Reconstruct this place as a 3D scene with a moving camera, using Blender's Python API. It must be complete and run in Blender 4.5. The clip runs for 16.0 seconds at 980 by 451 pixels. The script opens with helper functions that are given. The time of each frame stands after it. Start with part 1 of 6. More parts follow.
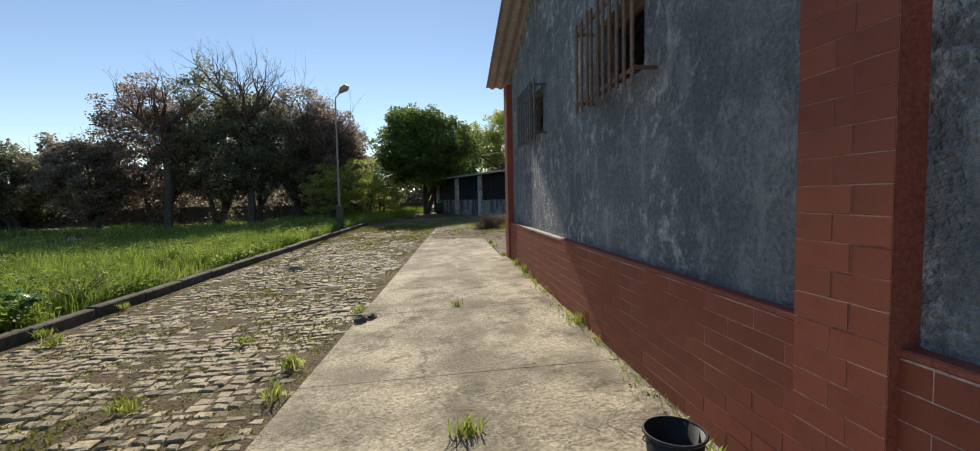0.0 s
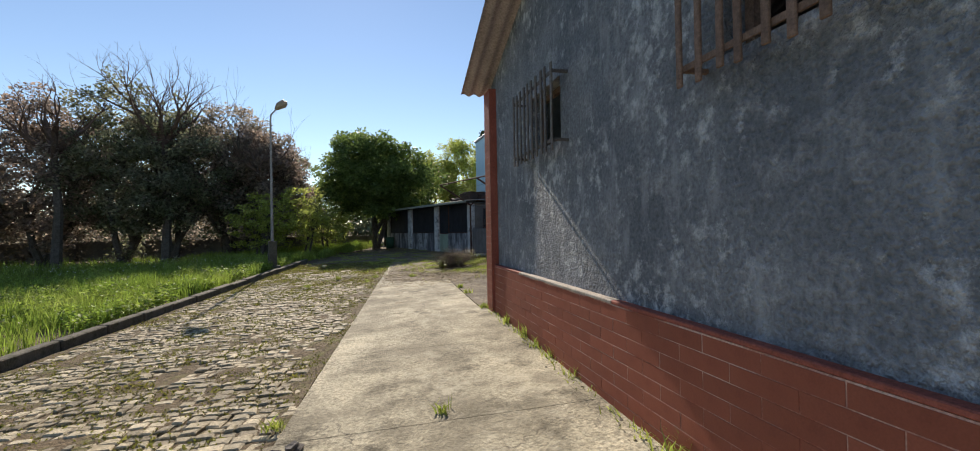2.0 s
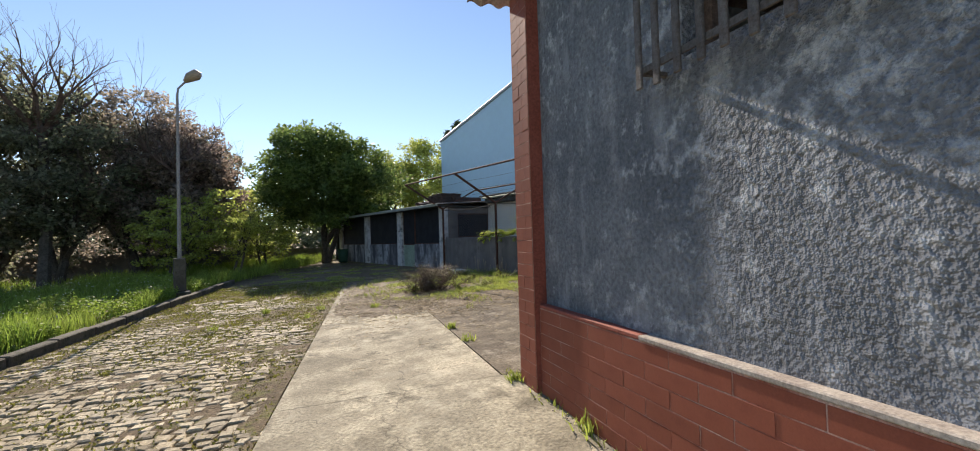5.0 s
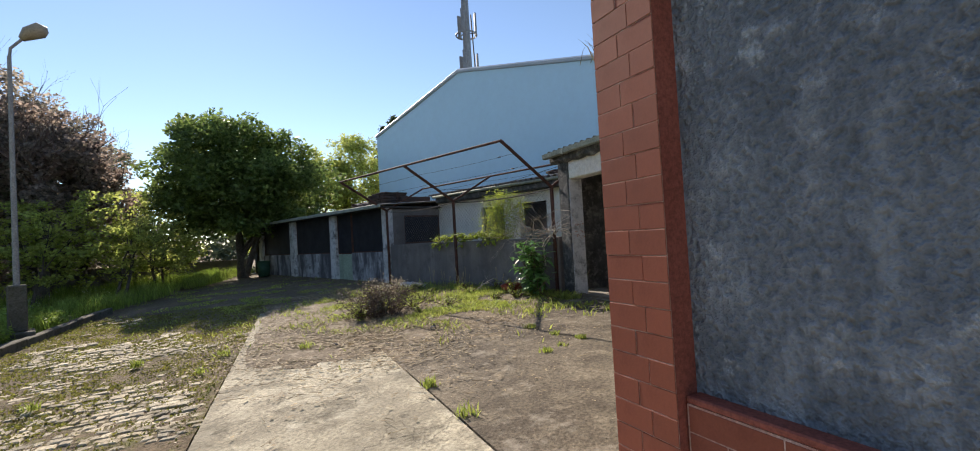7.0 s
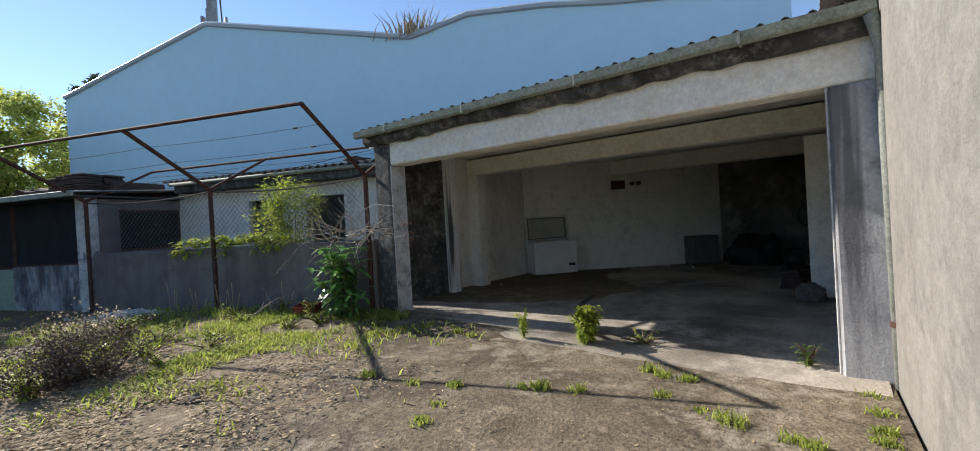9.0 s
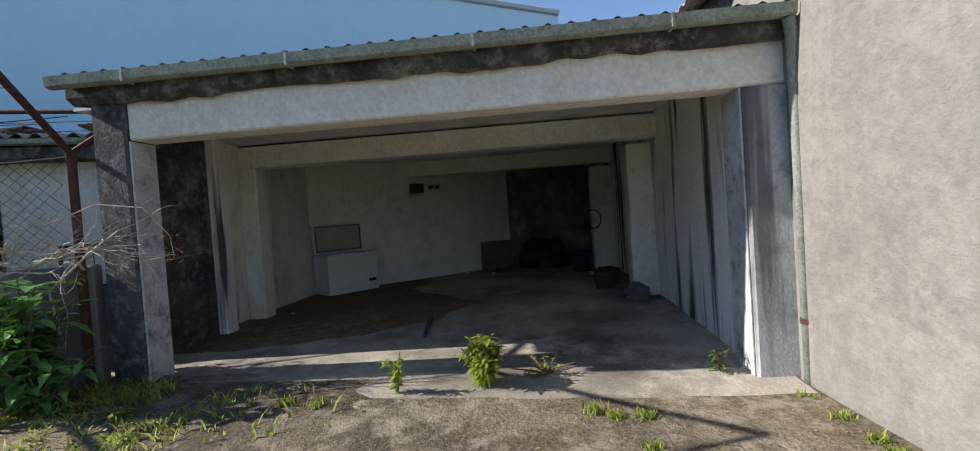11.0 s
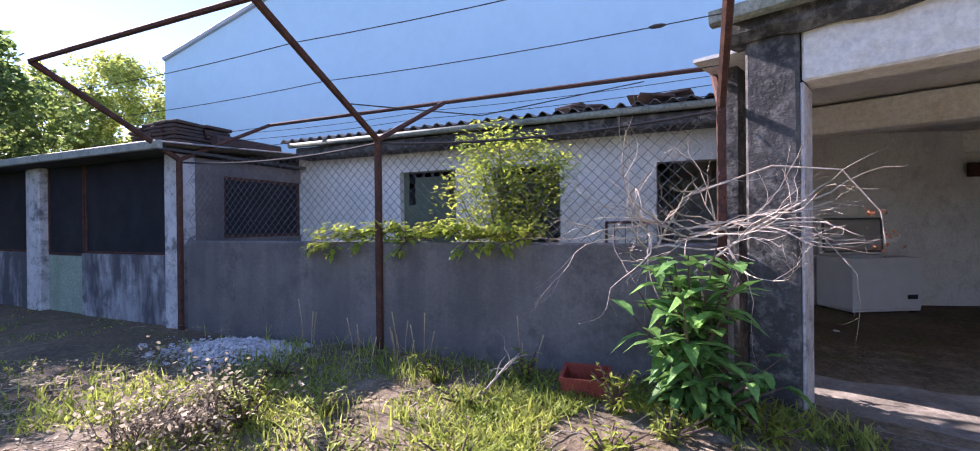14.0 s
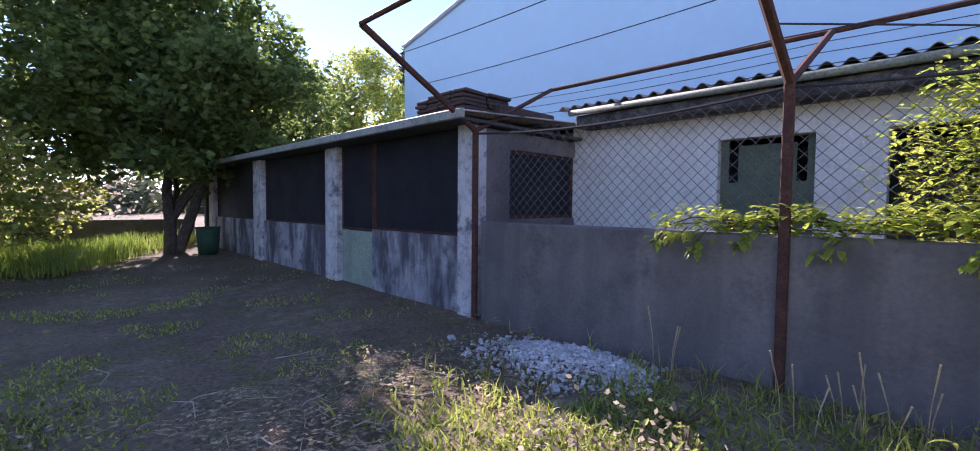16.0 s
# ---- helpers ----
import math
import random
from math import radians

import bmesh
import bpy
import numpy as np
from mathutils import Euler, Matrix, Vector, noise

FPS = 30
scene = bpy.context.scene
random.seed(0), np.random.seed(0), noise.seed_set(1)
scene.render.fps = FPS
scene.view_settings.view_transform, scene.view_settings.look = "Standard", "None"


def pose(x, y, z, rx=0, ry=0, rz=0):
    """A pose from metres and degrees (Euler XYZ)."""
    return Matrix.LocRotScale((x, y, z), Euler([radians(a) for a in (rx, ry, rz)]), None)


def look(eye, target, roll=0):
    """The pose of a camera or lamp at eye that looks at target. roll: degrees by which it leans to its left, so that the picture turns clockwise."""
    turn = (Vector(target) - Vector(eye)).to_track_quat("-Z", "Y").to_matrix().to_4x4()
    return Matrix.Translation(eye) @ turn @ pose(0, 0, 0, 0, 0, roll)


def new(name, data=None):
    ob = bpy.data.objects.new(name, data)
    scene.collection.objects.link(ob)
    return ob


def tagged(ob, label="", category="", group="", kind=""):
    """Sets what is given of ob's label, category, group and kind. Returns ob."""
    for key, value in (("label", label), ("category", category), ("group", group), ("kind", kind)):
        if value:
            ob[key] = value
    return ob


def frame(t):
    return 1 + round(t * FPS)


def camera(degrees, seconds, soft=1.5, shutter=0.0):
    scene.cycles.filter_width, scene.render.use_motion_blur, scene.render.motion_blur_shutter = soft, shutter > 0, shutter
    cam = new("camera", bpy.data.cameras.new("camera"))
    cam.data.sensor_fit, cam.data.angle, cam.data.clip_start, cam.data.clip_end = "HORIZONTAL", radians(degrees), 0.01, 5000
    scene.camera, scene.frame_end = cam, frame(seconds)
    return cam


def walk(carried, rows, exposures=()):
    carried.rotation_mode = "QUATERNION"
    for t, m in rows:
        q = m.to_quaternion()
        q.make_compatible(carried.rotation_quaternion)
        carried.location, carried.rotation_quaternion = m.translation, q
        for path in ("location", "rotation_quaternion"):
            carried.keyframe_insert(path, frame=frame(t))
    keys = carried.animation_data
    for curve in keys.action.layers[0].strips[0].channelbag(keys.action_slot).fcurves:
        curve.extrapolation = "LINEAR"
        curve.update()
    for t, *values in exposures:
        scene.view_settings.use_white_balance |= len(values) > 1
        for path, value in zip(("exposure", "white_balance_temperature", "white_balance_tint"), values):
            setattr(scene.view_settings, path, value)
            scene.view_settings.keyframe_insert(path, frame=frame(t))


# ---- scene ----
cam = camera(93.2, 16.0, soft=1.0)
METRES, EYE, TILT, LEAN, TURN = 16.9, 1.5, 0.0, 0.0, -25.1
ROWS = [
    (0.0, 0.0, 0.0, 0.0, -0.07, -3.54, 1.13),
    (0.5, -0.0068, 0.0328, -0.0004, -1.62, -3.15, 0.77),
    (1.0, -0.0156, 0.0643, 0.0005, -3.51, -0.94, 0.62),
    (1.5, -0.0216, 0.0962, 0.0003, -5.49, -0.33, 0.83),
    (2.0, -0.0263, 0.129, 0.0025, -6.42, 0.37, 1.04),
    (2.5, -0.0337, 0.1618, 0.0018, -7.14, 0.05, 1.21),
    (3.0, -0.0367, 0.1957, 0.0027, -7.78, 0.45, 1.07),
    (3.5, -0.042, 0.2319, 0.0035, -8.71, 1.39, 1.96),
    (4.0, -0.043, 0.2651, 0.0032, -9.72, 1.55, 1.38),
    (6.5, -0.0495, 0.4312, 0.0061, -16.89, 1.17, 3.51),
    (7.0, -0.0506, 0.4646, 0.0076, -19.89, 1.37, 3.29),
    (7.5, -0.0511, 0.4963, 0.0083, -24.09, 1.19, 3.62),
    (8.0, -0.0474, 0.5284, 0.0102, -29.4, 0.88, 3.27),
    (8.5, -0.0443, 0.5593, 0.0113, -39.97, 0.25, 3.28),
    (9.0, -0.0386, 0.5874, 0.0113, -48.8, -0.28, 3.36),
    (9.5, -0.0305, 0.6163, 0.0124, -58.6, -0.49, 3.54),
    (10.0, -0.0211, 0.6438, 0.0151, -68.3, -0.91, 3.74),
    (12.5, 0.0197, 0.7677, 0.0149, -85.93, -1.42, 4.13),
    (13.0, 0.0199, 0.7965, 0.0128, -77.66, -1.21, 4.25),
    (13.5, 0.0134, 0.8299, 0.0124, -58.54, 0.1, 0.9),
    (14.0, -0.0005, 0.8608, 0.0125, -41.53, -0.16, 0.63),
    (14.5, -0.0133, 0.89, 0.0107, -25.28, -0.31, -0.15),
    (15.0, -0.0278, 0.9176, 0.0104, -16.94, -0.82, 0.5),
    (15.5, -0.0384, 0.9446, 0.012, -15.38, -1.73, 1.08),
    (16.0, -0.0398, 0.9717, 0.014, -19.97, -2.61, -0.48),
]
walk(cam, [(t, pose(0, 0, EYE, TILT, LEAN, TURN) @ pose(METRES * x, METRES * y, METRES * z, 90 + pitch, roll, yaw)) for t, x, y, z, yaw, pitch, roll in ROWS],
     exposures=[(0.0, 0.26, 6650, 11), (3.5, 0.60, 6650, 13), (7.0, 0.72, 6550, 14), (9.0, 0.80, 6150, 12), (10.2, 0.74, 6100, 12), (12.5, 1.17, 5920, 12), (13.0, 1.52, 6020, 12), (13.5, 1.94, 6080, 24), (14.5, 1.42, 5700, 36), (16.0, 1.54, 5900, 37)])

# ---------------------------------------------------------------- light
SUN_AZ, SUN_EL = 14.9, 31.9          # degrees from +y towards +x, and above the horizon
world = bpy.data.worlds.new("sky")
scene.world = world
world.use_nodes = True
wn = world.node_tree
sky = wn.nodes.new("ShaderNodeTexSky")
sky.sky_type, sky.sun_disc = "NISHITA", False
sky.sun_elevation, sky.sun_rotation = radians(SUN_EL), radians(SUN_AZ)
sky.air_density, sky.dust_density, sky.ozone_density = 0.95, 0.02, 1.7
wn.links.new(sky.outputs[0], wn.nodes["Background"].inputs[0])
wn.nodes["Background"].inputs[1].default_value = 0.105
lamp = bpy.data.lights.new("sun", "SUN")
lamp.energy, lamp.angle, lamp.color = 5.0, radians(0.55), (1.0, 0.90, 0.76)
sun = new("sun", lamp)
sun_way = Vector((math.sin(radians(SUN_AZ)) * math.cos(radians(SUN_EL)), math.cos(radians(SUN_AZ)) * math.cos(radians(SUN_EL)), math.sin(radians(SUN_EL))))
sun.matrix_world = look(sun_way * 60, (0, 0, 0))


# ---------------------------------------------------------------- materials
def paint(name, cols, rough=0.85, scale=3.0, fine=40.0, bump=0.3, dist=0.01, streak=0.0, streak_col=(0.02, 0.02, 0.02), island=0.0, spots=0.0,
          spot_col=(0.6, 0.6, 0.6), spot_scale=14.0, metal=0.0, grain=0.35, streak_scale=3.0, per_object=0.0, sheer=0.0, streak_z=0.25, streak_from=0.50, streak_to=0.66, cracks=0.0, crack_scale=0.55, fine_detail=4.0):
    """Three colours mixed by a coarse noise, a fine grain, optional spots, vertical streaks, per-piece change and bump."""
    m = bpy.data.materials.new(name)
    m.use_nodes = True
    nt = m.node_tree
    N, L = nt.nodes, nt.links
    b = N["Principled BSDF"]
    co = N.new("ShaderNodeTexCoord").outputs["Object"]
    def noise_node(s, detail=5.0, rough_=0.6, vec=None):
        n = N.new("ShaderNodeTexNoise")
        n.inputs["Scale"].default_value, n.inputs["Detail"].default_value, n.inputs["Roughness"].default_value = s, detail, rough_
        L.new(vec or co, n.inputs["Vector"])
        return n.outputs["Fac"]
    def ramp(fac, a, c):
        r = N.new("ShaderNodeMapRange")
        r.inputs[1].default_value, r.inputs[2].default_value = a, c
        L.new(fac, r.inputs[0])
        return r.outputs[0]
    def mix(fac, a, c, kind="MIX"):
        x = N.new("ShaderNodeMix")
        x.data_type, x.blend_type = "RGBA", kind
        for sock, val in ((x.inputs[0], fac), (x.inputs[6], a), (x.inputs[7], c)):
            if isinstance(val, (int, float)):
                sock.default_value = val
            elif isinstance(val, tuple):
                sock.default_value = (*val, 1)
            else:
                L.new(val, sock)
        return x.outputs[2]
    n1, n2 = noise_node(scale), noise_node(scale * 2.7, 6.0, 0.7)
    col = mix(ramp(n1, 0.38, 0.62), cols[0], cols[1])
    if len(cols) > 2:
        col = mix(ramp(n2, 0.5, 0.68), col, cols[2])
    fn = noise_node(fine, fine_detail, 0.7)
    g = N.new("ShaderNodeMapRange")
    g.inputs[1].default_value, g.inputs[2].default_value, g.inputs[3].default_value, g.inputs[4].default_value = 0.3, 0.7, 1 - grain, 1 + grain
    L.new(fn, g.inputs[0])
    col = mix(1.0, col, g.outputs[0], "MULTIPLY")
    if spots:
        sn = noise_node(spot_scale, 8.0, 0.75)
        big = noise_node(scale * 0.6, 2.0)
        mm = N.new("ShaderNodeMath")
        mm.operation = "MULTIPLY_ADD"
        mm.inputs[1].default_value = 0.5
        L.new(big, mm.inputs[0]); L.new(sn, mm.inputs[2])
        sp = N.new("ShaderNodeMath")
        sp.operation, sp.inputs[1].default_value = "MULTIPLY", spots
        L.new(ramp(mm.outputs[0], 0.80, 0.95), sp.inputs[0])
        col = mix(sp.outputs[0], col, spot_col)
    if streak:
        mp = N.new("ShaderNodeMapping")
        mp.inputs["Scale"].default_value = (1, 1, streak_z / 3)
        L.new(co, mp.inputs["Vector"])
        sk = noise_node(streak_scale, 4.0, 0.6, mp.outputs[0])
        sm = N.new("ShaderNodeMath")
        sm.operation, sm.inputs[1].default_value = "MULTIPLY", streak
        L.new(ramp(sk, streak_from, streak_to), sm.inputs[0])
        col = mix(sm.outputs[0], col, streak_col)
    if cracks:
        wob = N.new("ShaderNodeTexNoise")
        wob.inputs["Scale"].default_value, wob.inputs["Detail"].default_value = 2.5, 6.0
        L.new(co, wob.inputs["Vector"])
        va = N.new("ShaderNodeVectorMath")
        va.operation = "MULTIPLY_ADD"
        va.inputs[1].default_value = (0.6, 0.6, 0.6)
        L.new(wob.outputs["Color"], va.inputs[0]); L.new(co, va.inputs[2])
        vo = N.new("ShaderNodeTexVoronoi")
        vo.feature = "DISTANCE_TO_EDGE"
        vo.inputs["Scale"].default_value = crack_scale
        L.new(va.outputs[0], vo.inputs["Vector"])
        cr = N.new("ShaderNodeMapRange")
        cr.inputs[1].default_value, cr.inputs[2].default_value, cr.inputs[3].default_value, cr.inputs[4].default_value = 0.001, 0.005, cracks, 0.0
        L.new(vo.outputs["Distance"], cr.inputs[0])
        col = mix(cr.outputs[0], col, (0.05, 0.042, 0.032))
    if island or per_object:
        src = N.new("ShaderNodeNewGeometry").outputs["Random Per Island"] if island else N.new("ShaderNodeObjectInfo").outputs["Random"]
        amount = island or per_object
        r = N.new("ShaderNodeMapRange")
        r.inputs[3].default_value, r.inputs[4].default_value = 1 - amount, 1 + amount
        L.new(src, r.inputs[0])
        col = mix(1.0, col, r.outputs[0], "MULTIPLY")
    L.new(col, b.inputs["Base Color"])
    rr = N.new("ShaderNodeMapRange")
    rr.inputs[3].default_value, rr.inputs[4].default_value = max(0.05, rough - 0.12), min(1.0, rough + 0.1)
    L.new(n2, rr.inputs[0]); L.new(rr.outputs[0], b.inputs["Roughness"])
    b.inputs["Metallic"].default_value = metal
    b.inputs["Specular IOR Level"].default_value = 0.3
    if bump:
        bp = N.new("ShaderNodeBump")
        bp.inputs["Strength"].default_value, bp.inputs["Distance"].default_value = bump, dist
        ad = N.new("ShaderNodeMath")
        ad.operation = "ADD"
        L.new(fn, ad.inputs[0]); L.new(n2, ad.inputs[1])
        L.new(ad.outputs[0], bp.inputs["Height"]); L.new(bp.outputs[0], b.inputs["Normal"])
    if sheer:
        tr = N.new("ShaderNodeBsdfTranslucent")
        L.new(col, tr.inputs[0])
        mx = N.new("ShaderNodeMixShader")
        mx.inputs[0].default_value = sheer
        L.new(b.outputs[0], mx.inputs[1]); L.new(tr.outputs[0], mx.inputs[2])
        L.new(mx.outputs[0], N["Material Output"].inputs[0])
    return m


GREY_PAINT = paint("grey_wall_paint", [(0.145, 0.16, 0.18), (0.225, 0.24, 0.26), (0.32, 0.33, 0.345)], 0.9, 1.3, 32, 1.0, 0.042, fine_detail=1.8, grain=0.28, spots=1.0, spot_col=(0.58, 0.60, 0.62), spot_scale=7, streak=0.6, streak_col=(0.42, 0.44, 0.465), streak_scale=5.0, streak_z=0.9, streak_from=0.55, streak_to=0.72)
RED_BRICK = paint("red_painted_brick", [(0.27, 0.075, 0.042), (0.30, 0.088, 0.05), (0.24, 0.066, 0.038)], 0.7, 2.2, 90, 0.15, 0.002, per_object=0.10, grain=0.10)
RED_PLAIN = paint("red_paint_plain", [(0.27, 0.075, 0.05), (0.32, 0.095, 0.065)], 0.8, 4, 60, 0.3, 0.006)
MORTAR = paint("pale_joint", [(0.60, 0.42, 0.34), (0.33, 0.10, 0.06)], 0.9, 2.2, 60, 0.3, 0.004)
PALE_JOINT = paint("pale_mortar_line", [(0.58, 0.40, 0.32), (0.40, 0.20, 0.14)], 0.9, 9, 60, 0.2, 0.003)
# pale tone for the part of the ledge that the sun strikes
SUNLIT_LEDGE = paint("sunlit_ledge_tone", [(0.45, 0.40, 0.34), (0.32, 0.27, 0.23)], 0.9, 6, 60, 0.4, 0.006)
BEIGE = paint("beige_render", [(0.215, 0.205, 0.184), (0.25, 0.24, 0.217), (0.178, 0.17, 0.154)], 0.92, 0.9, 14, 0.8, 0.02, spots=0.5, spot_col=(0.19, 0.175, 0.16), spot_scale=6, streak=0.6, streak_col=(0.175, 0.162, 0.145), grain=0.16)
WHITE_WALL = paint("stained_whitewash", [(0.82, 0.795, 0.735), (0.86, 0.84, 0.785), (0.74, 0.71, 0.645)], 0.92, 1.6, 30, 0.7, 0.015, streak=0.14, streak_col=(0.30, 0.285, 0.26), streak_scale=1.6, streak_z=1.2, grain=0.15, spots=0.5, spot_col=(0.34, 0.31, 0.27), spot_scale=5)
GARAGE_WHITE = paint("grimy_whitewash", [(0.80, 0.775, 0.715), (0.84, 0.82, 0.765), (0.70, 0.675, 0.615)], 0.92, 1.3, 30, 0.7, 0.015, streak=0.25, streak_col=(0.22, 0.21, 0.19), streak_scale=1.3, streak_z=1.6, streak_from=0.5, streak_to=0.7, grain=0.12, spots=0.25, spot_col=(0.3, 0.28, 0.25), spot_scale=7)
DARK_PLASTER = paint("dark_grey_plaster", [(0.11, 0.106, 0.10), (0.22, 0.213, 0.20), (0.36, 0.348, 0.325)], 0.95, 0.9, 30, 0.5, 0.012, grain=0.15)
WHITE_STREAKED = paint("black_streaked_whitewash", [(0.84, 0.84, 0.82), (0.76, 0.76, 0.75)], 0.92, 1.5, 30, 0.5, 0.012, streak=0.95, streak_col=(0.05, 0.05, 0.05), streak_scale=3.2, streak_z=0.2, streak_from=0.51, streak_to=0.60, grain=0.15)
WHITE_BEAM = paint("rough_white_beam", [(0.86, 0.825, 0.74), (0.88, 0.86, 0.80), (0.79, 0.74, 0.63)], 0.92, 1.2, 22, 0.9, 0.02, grain=0.15)
BLACK_MOULD = paint("mouldy_concrete", [(0.045, 0.045, 0.045), (0.10, 0.10, 0.098), (0.24, 0.235, 0.22)], 0.95, 2.6, 30, 0.7, 0.015, streak=0.5, streak_col=(0.03, 0.03, 0.03), spots=0.5, spot_col=(0.42, 0.41, 0.38), spot_scale=12, grain=0.14)
FENCE_WALL = paint("dark_damp_render", [(0.165, 0.15, 0.14), (0.22, 0.20, 0.188), (0.12, 0.11, 0.105)], 0.93, 1.1, 35, 0.5, 0.012, streak=0.65, streak_col=(0.11, 0.105, 0.105), streak_scale=2.2, streak_z=0.3, streak_from=0.46, streak_to=0.64, grain=0.14)
CONCRETE = paint("weathered_concrete", [(0.52, 0.465, 0.335), (0.30, 0.267, 0.19), (0.14, 0.123, 0.086)], 0.92, 0.95, 34, 0.9, 0.016, spots=0.75, spot_col=(0.58, 0.53, 0.40), spot_scale=3.4, per_object=0.06, grain=0.5, cracks=0.5, streak=0.65, streak_col=(0.19, 0.166, 0.115), streak_scale=1.5, streak_z=3.0, streak_from=0.47, streak_to=0.62)
YARD = paint("dirty_yard_concrete", [(0.19, 0.155, 0.105), (0.094, 0.074, 0.050), (0.265, 0.222, 0.155)], 0.92, 1.1, 36, 0.9, 0.018, grain=0.6, spots=0.8, spot_col=(0.36, 0.315, 0.24), spot_scale=5, per_object=0.05, cracks=0.45, crack_scale=0.45)
DIRT_SLAB = paint("earth_covered_concrete", [(0.20, 0.155, 0.10), (0.125, 0.095, 0.06), (0.30, 0.25, 0.18)], 0.97, 1.6, 26, 0.8, 0.02, spots=0.5, spot_col=(0.20, 0.19, 0.08), spot_scale=4, grain=0.45)
GARAGE_FLOOR = paint("garage_screed", [(0.42, 0.375, 0.305), (0.11, 0.098, 0.082), (0.46, 0.415, 0.345)], 0.85, 0.55, 40, 0.4, 0.008, grain=0.3, spots=0.5, spot_col=(0.10, 0.09, 0.075), spot_scale=5)
COBBLE = paint("limestone_cobble", [(0.34, 0.28, 0.18), (0.45, 0.385, 0.265), (0.16, 0.125, 0.068)], 0.8, 1.4, 45, 0.9, 0.012, island=0.42, spots=0.9, spot_col=(0.15, 0.125, 0.06), spot_scale=2.6)
KERB = paint("kerb_stone", [(0.095, 0.085, 0.066), (0.14, 0.126, 0.10), (0.06, 0.062, 0.036)], 0.95, 3, 40, 0.6, 0.01, per_object=0.1)
SOIL = paint("earth_and_moss", [(0.14, 0.103, 0.066), (0.205, 0.155, 0.10), (0.13, 0.13, 0.043)], 1.0, 0.8, 26, 0.9, 0.03, spots=0.7, spot_col=(0.33, 0.265, 0.18), spot_scale=5, grain=0.5)
DARK_EARTH = paint("dark_damp_earth", [(0.105, 0.076, 0.042), (0.15, 0.108, 0.062), (0.14, 0.14, 0.04)], 1.0, 1.4, 26, 1.0, 0.03, spots=0.6, spot_col=(0.26, 0.21, 0.13), spot_scale=9, grain=0.5)
STONE = paint("dark_stone", [(0.10, 0.09, 0.085), (0.17, 0.155, 0.14)], 0.9, 8, 50, 0.5, 0.01)
RUBBLE = paint("white_rubble", [(0.50, 0.49, 0.47), (0.60, 0.59, 0.57), (0.30, 0.29, 0.27)], 0.95, 6, 40, 0.5, 0.01, island=0.25)
ROOF_SHEET = paint("fibre_cement_sheet", [(0.20, 0.185, 0.165), (0.27, 0.25, 0.22), (0.13, 0.12, 0.105)], 0.92, 1.5, 30, 0.4, 0.01, spots=0.4, spot_col=(0.33, 0.31, 0.28), spot_scale=7)
ROOF_DARK = paint("lichen_dark_sheet", [(0.06, 0.055, 0.05), (0.10, 0.092, 0.082), (0.045, 0.04, 0.037)], 0.92, 1.5, 30, 0.4, 0.01, spots=0.4, spot_col=(0.2, 0.19, 0.17), spot_scale=7)
ROOF_UNDER = paint("brown_sheet", [(0.32, 0.27, 0.275), (0.39, 0.33, 0.335)], 0.9, 2.0, 30, 0.3, 0.006)
TILE = paint("old_clay_tile", [(0.085, 0.055, 0.045), (0.06, 0.047, 0.042), (0.05, 0.045, 0.042)], 0.92, 4, 40, 0.4, 0.01, island=0.3)
GUTTER = paint("pale_green_gutter", [(0.28, 0.31, 0.27), (0.35, 0.37, 0.33), (0.19, 0.20, 0.175)], 0.6, 3, 40, 0.2, 0.004, streak=0.3, streak_col=(0.2, 0.2, 0.17))
SHED_GUTTER = paint("mossy_gutter", [(0.24, 0.27, 0.22), (0.31, 0.335, 0.28), (0.17, 0.185, 0.15)], 0.7, 4, 40, 0.3, 0.004)
RUST = paint("rusty_steel", [(0.072, 0.034, 0.025), (0.11, 0.05, 0.033), (0.045, 0.028, 0.025)], 0.85, 9, 70, 0.4, 0.004)
BAR_PAINT = paint("faded_brown_bar", [(0.17, 0.105, 0.075), (0.22, 0.14, 0.10), (0.12, 0.08, 0.06)], 0.8, 8, 70, 0.3, 0.004, per_object=0.15)
# the brown bar paint again, darkened and greyed as if backlit
BAR_BACKLIT = paint("backlit_brown_bar", [(0.11, 0.10, 0.095), (0.15, 0.135, 0.125), (0.10, 0.075, 0.06)], 0.8, 8, 70, 0.3, 0.004, per_object=0.15)
WIRE = paint("galvanised_wire", [(0.20, 0.19, 0.18), (0.13, 0.10, 0.08)], 0.6, 20, 90, 0.0, metal=0.6)
DARK_WIRE = paint("dark_cable", [(0.03, 0.03, 0.032), (0.05, 0.045, 0.045)], 0.7, 20, 90, 0.0)
BLUE_SHEET = paint("pale_blue_cladding", [(0.46, 0.67, 0.80), (0.49, 0.70, 0.83)], 0.55, 0.12, 3, 0.05, 0.01, grain=0.03)
TRIM_BLUE = paint("grey_trim", [(0.36, 0.42, 0.48), (0.42, 0.48, 0.54)], 0.5, 1, 10, 0.05, 0.005, grain=0.05)
NET = paint("dark_shade_net", [(0.012, 0.013, 0.018), (0.022, 0.023, 0.03)], 0.7, 2.0, 60, 0.3, 0.004)
# near-black tone that puts the rooms' shade into their walls, floors and ceilings
ROOM_SHADE = paint("room_shade_tone", [(0.05, 0.05, 0.05), (0.08, 0.078, 0.075)], 0.95, 1.5, 30, 0.2, 0.006)
